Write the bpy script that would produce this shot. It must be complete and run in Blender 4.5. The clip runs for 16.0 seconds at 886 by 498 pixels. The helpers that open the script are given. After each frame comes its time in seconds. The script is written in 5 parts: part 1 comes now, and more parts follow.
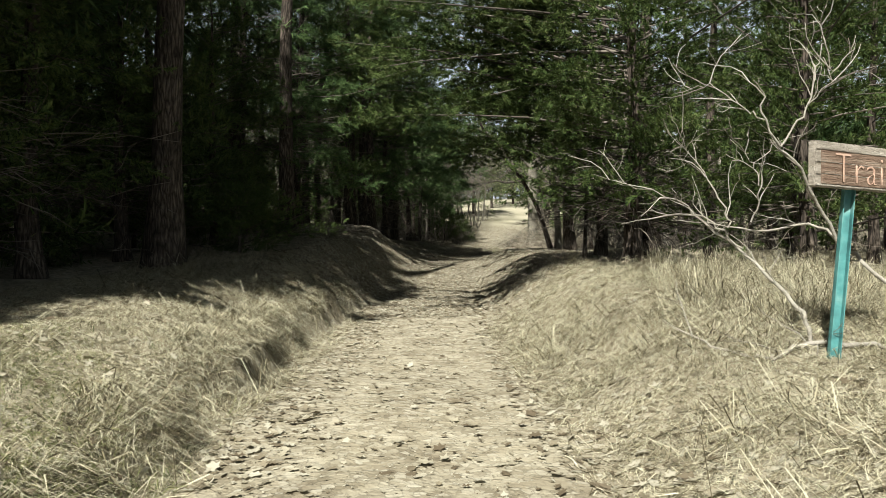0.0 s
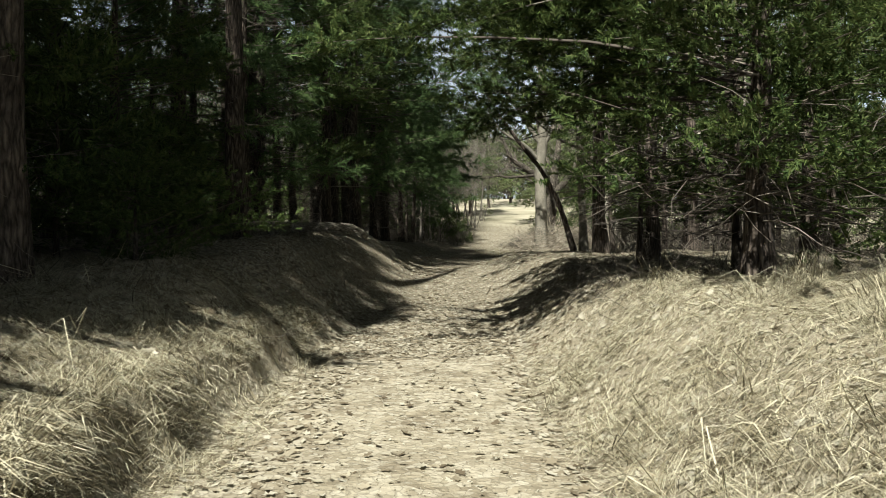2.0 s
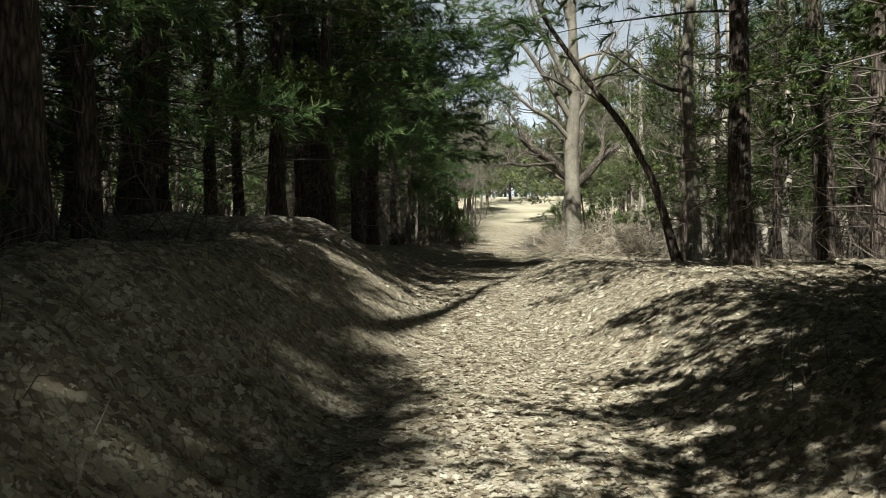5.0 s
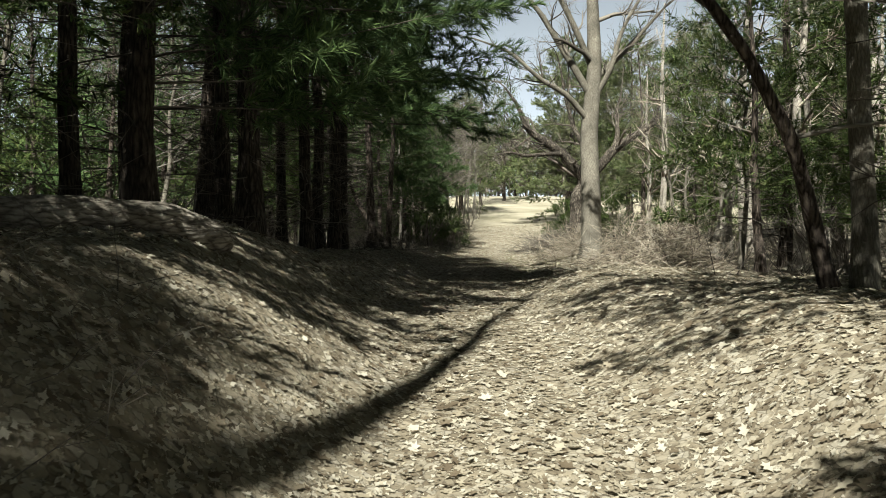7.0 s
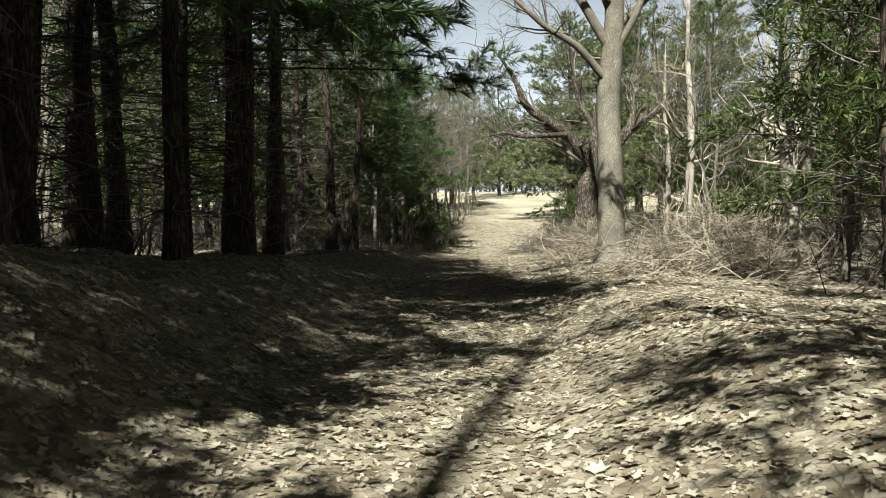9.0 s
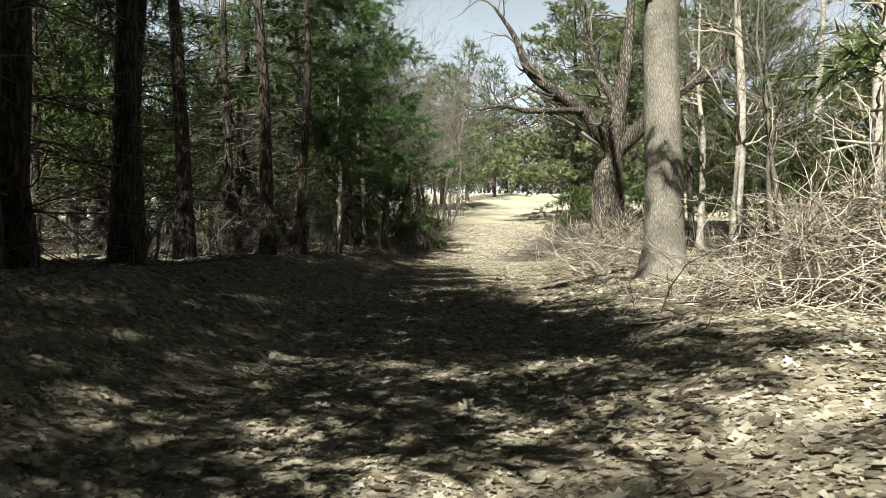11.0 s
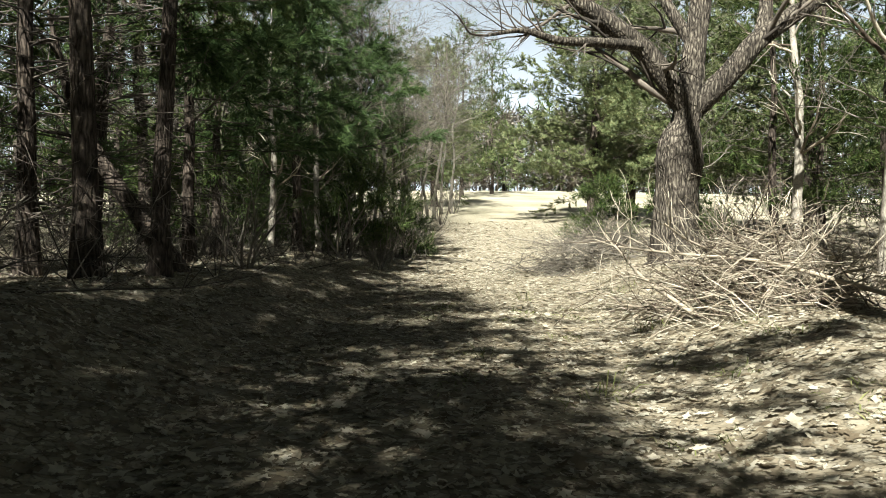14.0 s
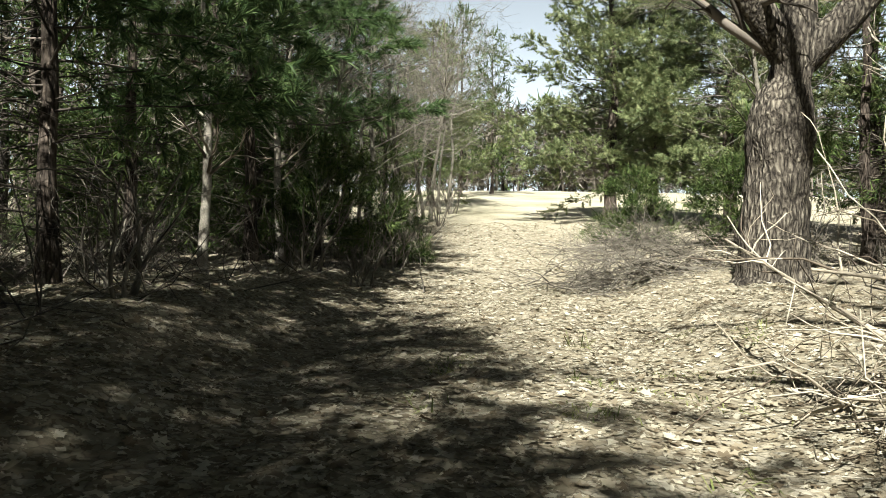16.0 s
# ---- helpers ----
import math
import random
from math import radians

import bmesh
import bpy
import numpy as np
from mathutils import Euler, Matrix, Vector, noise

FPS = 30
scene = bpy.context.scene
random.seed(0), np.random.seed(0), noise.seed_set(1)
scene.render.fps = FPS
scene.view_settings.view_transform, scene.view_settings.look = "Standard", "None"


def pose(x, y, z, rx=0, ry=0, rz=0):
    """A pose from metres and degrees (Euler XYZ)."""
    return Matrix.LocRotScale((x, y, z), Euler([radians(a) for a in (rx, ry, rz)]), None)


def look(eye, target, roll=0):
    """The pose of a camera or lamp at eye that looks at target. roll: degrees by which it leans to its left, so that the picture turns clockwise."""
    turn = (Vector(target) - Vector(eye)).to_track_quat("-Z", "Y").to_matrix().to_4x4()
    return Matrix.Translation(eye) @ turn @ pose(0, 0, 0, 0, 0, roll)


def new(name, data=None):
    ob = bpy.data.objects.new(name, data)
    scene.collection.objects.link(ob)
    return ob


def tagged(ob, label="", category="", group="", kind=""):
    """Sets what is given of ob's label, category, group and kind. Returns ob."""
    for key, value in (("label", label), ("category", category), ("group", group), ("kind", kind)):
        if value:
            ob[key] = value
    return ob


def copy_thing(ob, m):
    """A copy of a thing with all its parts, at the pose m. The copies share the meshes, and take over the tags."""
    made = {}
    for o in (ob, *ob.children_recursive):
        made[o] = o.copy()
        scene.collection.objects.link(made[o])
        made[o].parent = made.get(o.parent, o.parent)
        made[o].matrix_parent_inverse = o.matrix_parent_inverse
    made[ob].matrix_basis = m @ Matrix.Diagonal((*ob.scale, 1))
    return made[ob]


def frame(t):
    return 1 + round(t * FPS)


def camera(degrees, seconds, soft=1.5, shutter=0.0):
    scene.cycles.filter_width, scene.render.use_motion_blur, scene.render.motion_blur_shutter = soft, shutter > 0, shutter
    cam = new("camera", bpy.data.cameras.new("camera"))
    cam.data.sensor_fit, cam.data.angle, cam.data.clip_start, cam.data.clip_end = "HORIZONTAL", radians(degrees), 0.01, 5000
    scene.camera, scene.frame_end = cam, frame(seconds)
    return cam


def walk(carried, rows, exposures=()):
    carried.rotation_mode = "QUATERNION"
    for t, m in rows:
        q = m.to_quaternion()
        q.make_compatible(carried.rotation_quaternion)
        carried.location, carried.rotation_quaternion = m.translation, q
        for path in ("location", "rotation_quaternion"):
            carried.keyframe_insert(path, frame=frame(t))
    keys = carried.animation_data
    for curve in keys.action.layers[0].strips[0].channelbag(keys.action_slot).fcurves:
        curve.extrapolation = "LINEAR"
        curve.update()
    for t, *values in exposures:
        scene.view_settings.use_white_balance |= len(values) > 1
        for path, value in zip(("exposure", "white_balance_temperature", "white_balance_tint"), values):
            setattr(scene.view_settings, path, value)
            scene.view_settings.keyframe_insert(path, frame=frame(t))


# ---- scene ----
from collections import namedtuple

cam = camera(62.0, 16.0, soft=0.4, shutter=0.09)
PATH = [
    (0, (0.032, -0.01, 1.054), (0.017, 1.99, 1.052), 0.1),
    (0.5, (-0.093, 0.779, 1.049), (-0.104, 2.779, 1.047), 0.1),
    (1, (-0.142, 1.716, 1.088), (-0.15, 3.716, 1.087), 0.1),
    (1.5, (-0.133, 2.799, 1.103), (-0.135, 4.799, 1.102), 0.0),
    (2, (-0.131, 3.916, 1.092), (-0.128, 5.916, 1.093), 0.0),
    (2.5, (-0.178, 5.05, 1.089), (-0.17, 7.05, 1.089), 0.1),
    (3, (-0.293, 6.161, 1.085), (-0.279, 8.161, 1.085), 0.3),
    (3.5, (-0.402, 7.242, 1.082), (-0.386, 9.242, 1.084), 0.0),
    (4, (-0.509, 8.329, 1.115), (-0.489, 10.329, 1.119), -0.1),
    (4.5, (-0.573, 9.419, 1.182), (-0.549, 11.419, 1.185), -0.2),
    (4.7, (-0.588, 9.882, 1.207), (-0.561, 11.882, 1.209), -0.3),
    (6.8, (-0.457, 14.637, 1.322), (-0.405, 16.636, 1.326), 0.1),
    (7, (-0.402, 15.17, 1.341), (-0.348, 17.169, 1.345), 0.1),
    (7.5, (-0.286, 16.351, 1.363), (-0.229, 18.35, 1.366), 0.2),
    (8, (-0.167, 17.478, 1.383), (-0.105, 19.477, 1.384), 0.3),
    (8.5, (-0.011, 18.571, 1.42), (0.054, 20.57, 1.417), 0.1),
    (9, (0.148, 19.709, 1.442), (0.214, 21.708, 1.439), -0.1),
    (9.2, (0.209, 20.164, 1.46), (0.275, 22.163, 1.455), 0.0),
    (11.3, (0.734, 25.357, 1.462), (0.815, 27.355, 1.471), 0.3),
    (11.5, (0.788, 25.872, 1.486), (0.869, 27.871, 1.492), 0.2),
    (12, (0.894, 27.049, 1.507), (0.979, 29.048, 1.515), 0.2),
    (12.5, (0.988, 28.123, 1.53), (1.078, 30.121, 1.539), 0.3),
    (13, (1.048, 29.106, 1.552), (1.14, 31.104, 1.561), 0.3),
    (13.5, (1.06, 30.06, 1.588), (1.155, 32.058, 1.598), 0.3),
    (14, (1.069, 30.981, 1.631), (1.166, 32.978, 1.641), 0.4),
    (14.5, (1.08, 31.899, 1.667), (1.178, 33.897, 1.678), 0.5),
    (15, (1.093, 32.818, 1.697), (1.195, 34.815, 1.709), 0.6),
    (15.5, (1.135, 33.74, 1.728), (1.24, 35.737, 1.74), 0.6),
    (16, (1.179, 34.629, 1.755), (1.287, 36.626, 1.77), 0.5),
]
walk(cam, [(t, look(eye, target, roll)) for t, eye, target, roll in PATH], exposures=[(0.0, 1.45), (4.0, 1.55), (8.0, 1.64), (11.5, 1.95), (16.0, 2.06)])

# ---- light ----
SUN_ELEV, SHADE_DIR = 44.0, (0.30, 0.95)          # shadows run ahead and to the right
world = bpy.data.worlds.new("sky")
scene.world = world
world.use_nodes = True
wn = world.node_tree
sky = wn.nodes.new("ShaderNodeTexSky")
sky.sky_type, sky.sun_disc = "NISHITA", False
sky.sun_elevation = radians(SUN_ELEV)
sky.sun_rotation = math.atan2(-SHADE_DIR[0], -SHADE_DIR[1])
sky.dust_density, sky.ozone_density = 2.5, 1.0
air = wn.nodes["Background"]
air.inputs[1].default_value = 0.003
wn.links.new(sky.outputs[0], air.inputs[0])
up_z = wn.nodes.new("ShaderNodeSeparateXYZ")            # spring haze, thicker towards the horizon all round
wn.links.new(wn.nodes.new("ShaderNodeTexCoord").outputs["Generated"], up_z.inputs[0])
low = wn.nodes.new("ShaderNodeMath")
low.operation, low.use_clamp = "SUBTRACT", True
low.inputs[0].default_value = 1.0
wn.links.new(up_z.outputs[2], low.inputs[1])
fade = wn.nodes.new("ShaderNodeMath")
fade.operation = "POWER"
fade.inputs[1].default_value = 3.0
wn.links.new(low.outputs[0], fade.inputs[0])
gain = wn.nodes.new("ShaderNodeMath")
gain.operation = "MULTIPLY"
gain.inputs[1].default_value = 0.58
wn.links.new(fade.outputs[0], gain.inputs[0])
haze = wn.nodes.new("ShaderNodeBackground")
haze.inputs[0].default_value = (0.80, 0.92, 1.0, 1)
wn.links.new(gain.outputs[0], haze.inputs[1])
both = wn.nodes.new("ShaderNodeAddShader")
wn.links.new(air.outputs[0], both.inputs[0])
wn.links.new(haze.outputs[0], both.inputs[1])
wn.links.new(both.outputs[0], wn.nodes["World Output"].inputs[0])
sun = new("sun", bpy.data.lights.new("sun", "SUN"))
sun.data.energy, sun.data.angle, sun.data.color = 5.0, radians(0.53), (1.0, 0.985, 0.91)
ce = math.cos(radians(SUN_ELEV))
n_ = math.hypot(*SHADE_DIR)
sun.matrix_world = look((0, 0, 40), (SHADE_DIR[0] / n_ * ce * 10, SHADE_DIR[1] / n_ * ce * 10, 40 - 10 * math.sin(radians(SUN_ELEV))))


# ---- materials ----
def material(name, colours, scale=8.0, rough=0.85, bump=0.3, bump_scale=40.0, island=0.0, wave=None, spec=0.2, sheen=0.0, stretch=(1, 1, 1), through_light=0.0, object_random=0.0):
    """A node material: colours mixed by two scales of noise, with bump, and variation by piece."""
    m = bpy.data.materials.new(name)
    m.use_nodes = True
    nt = m.node_tree
    N, L = nt.nodes, nt.links
    b = N["Principled BSDF"]
    b.inputs["Roughness"].default_value = rough
    b.inputs["Specular IOR Level"].default_value = spec
    co = N.new("ShaderNodeTexCoord")
    mp = N.new("ShaderNodeMapping")
    mp.inputs["Scale"].default_value = stretch
    L.new(co.outputs["Object"], mp.inputs[0])
    big = N.new("ShaderNodeTexNoise")
    big.inputs["Scale"].default_value, big.inputs["Detail"].default_value = scale, 6
    L.new(mp.outputs[0], big.inputs["Vector"])
    ramp = N.new("ShaderNodeValToRGB")
    el = ramp.color_ramp.elements
    lo, hi = 0.3, 0.7
    for i, c in enumerate(colours):
        p = lo + (hi - lo) * i / max(1, len(colours) - 1)
        e = el[i] if i < 2 else el.new(p)
        e.position, e.color = p, (*c, 1)
    el_sorted = sorted(zip([lo + (hi - lo) * i / max(1, len(colours) - 1) for i in range(len(colours))], colours))
    for e, (p, c) in zip(el, el_sorted):
        e.position, e.color = p, (*c, 1)
    fac = big.outputs[0]
    if island or object_random:
        src = N.new("ShaderNodeNewGeometry").outputs["Random Per Island"] if island else N.new("ShaderNodeObjectInfo").outputs["Random"]
        mix = N.new("ShaderNodeMix")
        mix.inputs[0].default_value = island or object_random
        L.new(fac, mix.inputs[2])
        L.new(src, mix.inputs[3])
        sp = N.new("ShaderNodeMapRange")
        sp.inputs[1].default_value, sp.inputs[2].default_value = 0.15, 0.85
        sp.inputs[3].default_value, sp.inputs[4].default_value = 0.25, 0.75
        L.new(mix.outputs[0], sp.inputs[0])
        fac = sp.outputs[0]
    L.new(fac, ramp.inputs[0])
    L.new(ramp.outputs[0], b.inputs["Base Color"])
    if bump:
        fine = N.new("ShaderNodeTexNoise")
        fine.inputs["Scale"].default_value, fine.inputs["Detail"].default_value = bump_scale, 5
        L.new(mp.outputs[0], fine.inputs["Vector"])
        bp = N.new("ShaderNodeBump")
        bp.inputs["Strength"].default_value, bp.inputs["Distance"].default_value = bump, 0.03
        L.new(fine.outputs[0], bp.inputs["Height"])
        L.new(bp.outputs[0], b.inputs["Normal"])
    if through_light:
        tr = N.new("ShaderNodeBsdfTranslucent")
        L.new(ramp.outputs[0], tr.inputs[0])
        ms = N.new("ShaderNodeMixShader")
        ms.inputs[0].default_value = through_light
        L.new(b.outputs[0], ms.inputs[1])
        L.new(tr.outputs[0], ms.inputs[2])
        L.new(ms.outputs[0], N["Material Output"].inputs[0])
    return m


def litter_ground():
    """Trodden tan dirt with leaf crumbs, leaf litter off the trail, painted shade under the trees, and short pale grass
    out in the field.
    """
    m = bpy.data.materials.new("soil_and_crushed_litter")
    m.use_nodes = True
    N, L = m.node_tree.nodes, m.node_tree.links
    b = N["Principled BSDF"]
    b.inputs["Roughness"].default_value, b.inputs["Specular IOR Level"].default_value = 0.9, 0.15
    co = N.new("ShaderNodeTexCoord")

    def ramp(fac, stops):
        r = N.new("ShaderNodeValToRGB")
        while len(r.color_ramp.elements) < len(stops):
            r.color_ramp.elements.new(0.5)
        for e, (p, c) in zip(r.color_ramp.elements, stops):
            e.position, e.color = p, (*c, 1)
        L.new(fac, r.inputs[0])
        return r.outputs[0]

    def noise_at(scale, detail=5):
        n = N.new("ShaderNodeTexNoise")
        n.inputs["Scale"].default_value, n.inputs["Detail"].default_value = scale, detail
        L.new(co.outputs["Object"], n.inputs["Vector"])
        return n

    def mixed(fac, a, b2):
        x = N.new("ShaderNodeMix")
        x.data_type = "RGBA"
        L.new(fac, x.inputs[0])
        L.new(a, x.inputs[6])
        L.new(b2, x.inputs[7])
        return x.outputs[2]

    warp = N.new("ShaderNodeVectorMath")
    L.new(co.outputs["Object"], warp.inputs[0])
    sc = N.new("ShaderNodeVectorMath")
    sc.operation = "SCALE"
    sc.inputs["Scale"].default_value = 0.06
    L.new(noise_at(9).outputs["Color"], sc.inputs[0])
    L.new(sc.outputs[0], warp.inputs[1])
    cells = N.new("ShaderNodeTexVoronoi")
    cells.inputs["Scale"].default_value = 19
    L.new(warp.outputs[0], cells.inputs["Vector"])
    sep = N.new("ShaderNodeSeparateColor")
    L.new(cells.outputs["Color"], sep.inputs[0])
    whole = ramp(sep.outputs[0], [(0.0, (0.075, 0.060, 0.038)), (0.25, (0.155, 0.134, 0.092)), (0.6, (0.260, 0.238, 0.176)), (1.0, (0.365, 0.345, 0.275))])
    rims = N.new("ShaderNodeTexVoronoi")
    rims.feature = "DISTANCE_TO_EDGE"
    rims.inputs["Scale"].default_value = 19
    L.new(warp.outputs[0], rims.inputs["Vector"])
    gap = ramp(rims.outputs["Distance"], [(0.0, (0.3, 0.3, 0.3)), (0.09, (1, 1, 1))])
    shade = N.new("ShaderNodeMix")
    shade.data_type, shade.blend_type = "RGBA", "MULTIPLY"
    shade.inputs[0].default_value = 1.0
    L.new(whole, shade.inputs[6])
    L.new(gap, shade.inputs[7])
    leaf = shade.outputs[2]
    dirt = ramp(noise_at(2.2, 8).outputs[0], [(0.3, (0.157, 0.133, 0.092)), (0.5, (0.241, 0.214, 0.152)), (0.7, (0.313, 0.285, 0.213))])
    crumbs = ramp(noise_at(11, 6).outputs[0], [(0.40, (0, 0, 0)), (0.47, (1, 1, 1))])
    pos = N.new("ShaderNodeSeparateXYZ")
    L.new(co.outputs["Object"], pos.inputs[0])
    late = N.new("ShaderNodeMapRange")
    late.inputs[1].default_value, late.inputs[2].default_value = 9, 15
    late.inputs[3].default_value, late.inputs[4].default_value = 0.5, 0.9
    L.new(pos.outputs[1], late.inputs[0])
    amount = N.new("ShaderNodeMath")
    amount.operation = "MULTIPLY"
    L.new(crumbs, amount.inputs[0])
    L.new(late.outputs[0], amount.inputs[1])
    litter_mix = mixed(amount.outputs[0], dirt, leaf)
    # dark brown that puts the shade between the leaves into the ground colour
    shade_brown = ramp(noise_at(6, 7).outputs[0], [(0.3, (0.045, 0.036, 0.024)), (0.5, (0.085, 0.07, 0.047)), (0.7, (0.15, 0.13, 0.09))])
    # this painted shade comes in from y 12 to 19
    shade_amount = N.new("ShaderNodeMapRange")
    shade_amount.inputs[1].default_value, shade_amount.inputs[2].default_value = 12, 19
    shade_amount.inputs[3].default_value, shade_amount.inputs[4].default_value = 0.0, 0.42
    L.new(pos.outputs[1], shade_amount.inputs[0])
    # and eases off again towards the open field
    shade_ease = N.new("ShaderNodeMapRange")
    shade_ease.inputs[1].default_value, shade_ease.inputs[2].default_value = 41, 50
    shade_ease.inputs[3].default_value, shade_ease.inputs[4].default_value = 1.0, 0.3
    L.new(pos.outputs[1], shade_ease.inputs[0])
    shade_part = N.new("ShaderNodeMath")
    shade_part.operation = "MULTIPLY"
    L.new(shade_amount.outputs[0], shade_part.inputs[0])
    L.new(shade_ease.outputs[0], shade_part.inputs[1])
    near = mixed(shade_part.outputs[0], litter_mix, shade_brown)
    meadow = ramp(noise_at(0.35, 8).outputs[0], [(0.35, (0.205, 0.19, 0.128)), (0.5, (0.275, 0.256, 0.183)), (0.65, (0.32, 0.296, 0.222))])
    edge = N.new("ShaderNodeMapRange")
    edge.inputs[1].default_value, edge.inputs[2].default_value = 58, 68
    wob = N.new("ShaderNodeMath")
    wob.operation = "MULTIPLY_ADD"
    wob.inputs[1].default_value, wob.inputs[2].default_value = 14, -7
    L.new(noise_at(0.12).outputs[0], wob.inputs[0])
    add = N.new("ShaderNodeMath")
    L.new(pos.outputs[1], add.inputs[0])
    L.new(wob.outputs[0], add.inputs[1])
    L.new(add.outputs[0], edge.inputs[0])
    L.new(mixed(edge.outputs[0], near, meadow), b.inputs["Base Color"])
    bp = N.new("ShaderNodeBump")
    bp.inputs["Strength"].default_value, bp.inputs["Distance"].default_value = 0.6, 0.02
    hs = N.new("ShaderNodeMath")
    L.new(noise_at(30).outputs[0], hs.inputs[0])
    lift = N.new("ShaderNodeMath")
    lift.operation = "MULTIPLY"
    L.new(sep.outputs[1], lift.inputs[0])
    L.new(amount.outputs[0], lift.inputs[1])
    L.new(lift.outputs[0], hs.inputs[1])
    L.new(hs.outputs[0], bp.inputs["Height"])
    L.new(bp.outputs[0], b.inputs["Normal"])
    return m


def bark(name, crack, mid, light, scale, stretch, depth=0.02, patch=2.5):
    """Furrowed bark: ridges between cracks that run up the trunk, with grey weathered patches."""
    m = bpy.data.materials.new(name)
    m.use_nodes = True
    N, L = m.node_tree.nodes, m.node_tree.links
    b = N["Principled BSDF"]
    b.inputs["Roughness"].default_value, b.inputs["Specular IOR Level"].default_value = 0.9, 0.15
    co = N.new("ShaderNodeTexCoord")
    wob = N.new("ShaderNodeTexNoise")
    wob.inputs["Scale"].default_value, wob.inputs["Detail"].default_value = 7, 4
    L.new(co.outputs["Object"], wob.inputs["Vector"])
    sc = N.new("ShaderNodeVectorMath")
    sc.operation = "SCALE"
    sc.inputs["Scale"].default_value = 0.05
    L.new(wob.outputs["Color"], sc.inputs[0])
    add = N.new("ShaderNodeVectorMath")
    L.new(co.outputs["Object"], add.inputs[0])
    L.new(sc.outputs[0], add.inputs[1])
    mp = N.new("ShaderNodeMapping")
    mp.inputs["Scale"].default_value = stretch
    L.new(add.outputs[0], mp.inputs[0])
    vo = N.new("ShaderNodeTexVoronoi")
    vo.feature = "DISTANCE_TO_EDGE"
    vo.inputs["Scale"].default_value = scale
    L.new(mp.outputs[0], vo.inputs["Vector"])
    gr = N.new("ShaderNodeTexNoise")
    gr.inputs["Scale"].default_value, gr.inputs["Detail"].default_value = scale * 2.2, 8
    L.new(mp.outputs[0], gr.inputs["Vector"])
    hgt = N.new("ShaderNodeMath")
    hgt.operation = "MULTIPLY_ADD"
    hgt.inputs[1].default_value = 1.3
    L.new(vo.outputs["Distance"], hgt.inputs[0])
    fg = N.new("ShaderNodeMath")
    fg.operation = "MULTIPLY_ADD"
    fg.inputs[1].default_value, fg.inputs[2].default_value = 0.9, -0.28
    L.new(gr.outputs[0], fg.inputs[0])
    L.new(fg.outputs[0], hgt.inputs[2])
    r = N.new("ShaderNodeValToRGB")
    r.color_ramp.elements.new(0.5)
    for e, (p, c) in zip(r.color_ramp.elements, ((0.08, crack), (0.34, mid), (0.72, light))):
        e.position, e.color = p, (*c, 1)
    L.new(hgt.outputs[0], r.inputs[0])
    pn = N.new("ShaderNodeTexNoise")
    pn.inputs["Scale"].default_value, pn.inputs["Detail"].default_value = patch, 5
    L.new(co.outputs["Object"], pn.inputs["Vector"])
    pr = N.new("ShaderNodeMapRange")
    pr.inputs[1].default_value, pr.inputs[2].default_value, pr.inputs[3].default_value, pr.inputs[4].default_value = 0.35, 0.65, 0.7, 1.3
    L.new(pn.outputs[0], pr.inputs[0])
    tint = N.new("ShaderNodeVectorMath")
    tint.operation = "SCALE"
    L.new(r.outputs[0], tint.inputs[0])
    L.new(pr.outputs[0], tint.inputs["Scale"])
    L.new(tint.outputs[0], b.inputs["Base Color"])
    bp = N.new("ShaderNodeBump")
    bp.inputs["Strength"].default_value, bp.inputs["Distance"].default_value = 1.0, depth
    L.new(hgt.outputs[0], bp.inputs["Height"])
    L.new(bp.outputs[0], b.inputs["Normal"])
    return m


M_SOIL = litter_ground()
M_LEAF = material("dry_oak_leaf", [(0.1, 0.08, 0.052), (0.205, 0.178, 0.124), (0.29, 0.265, 0.195), (0.36, 0.34, 0.268)], scale=2.5, rough=0.75, bump=0.25, bump_scale=70, island=0.75, spec=0.15, through_light=0.25)
M_GRASS = material("dry_grass", [(0.07, 0.058, 0.034), (0.2, 0.176, 0.108), (0.36, 0.332, 0.23), (0.47, 0.445, 0.325)], scale=1.2, rough=0.6, bump=0, island=0.85, through_light=0.2)
M_GREEN = material("fresh_grass", [(0.06, 0.075, 0.025), (0.12, 0.14, 0.045), (0.2, 0.21, 0.085)], scale=2, rough=0.6, bump=0, island=0.7, through_light=0.25)
M_PINEBARK = bark("pine_bark", (0.012, 0.009, 0.007), (0.042, 0.034, 0.027), (0.098, 0.08, 0.063), 22, (1, 1, 0.16))
M_OAKBARK = bark("oak_bark", (0.075, 0.068, 0.053), (0.122, 0.113, 0.089), (0.168, 0.157, 0.126), 44, (1, 1, 0.25), 0.01, 2.2)
M_ROUGHBARK = bark("furrowed_oak_bark", (0.012, 0.010, 0.008), (0.058, 0.050, 0.039), (0.165, 0.148, 0.117), 19, (1, 1, 0.22), 0.05)
M_PALEBARK = bark("pale_bark", (0.16, 0.145, 0.118), (0.25, 0.23, 0.19), (0.32, 0.3, 0.255), 34, (1, 1, 0.3), 0.005)
M_TWIG = material("weathered_twig", [(0.045, 0.040, 0.032), (0.100, 0.089, 0.071), (0.158, 0.145, 0.120)], scale=3, bump=0.3, island=0.75)
M_PALETWIG = material("bleached_branch", [(0.07, 0.055, 0.04), (0.17, 0.145, 0.105), (0.28, 0.245, 0.185), (0.38, 0.345, 0.27)], scale=4, bump=0.4, island=0.75)
M_DEADTWIG = material("dead_conifer_twig", [(0.028, 0.024, 0.019), (0.061, 0.052, 0.042), (0.128, 0.111, 0.091)], scale=3, bump=0.2, island=0.7)
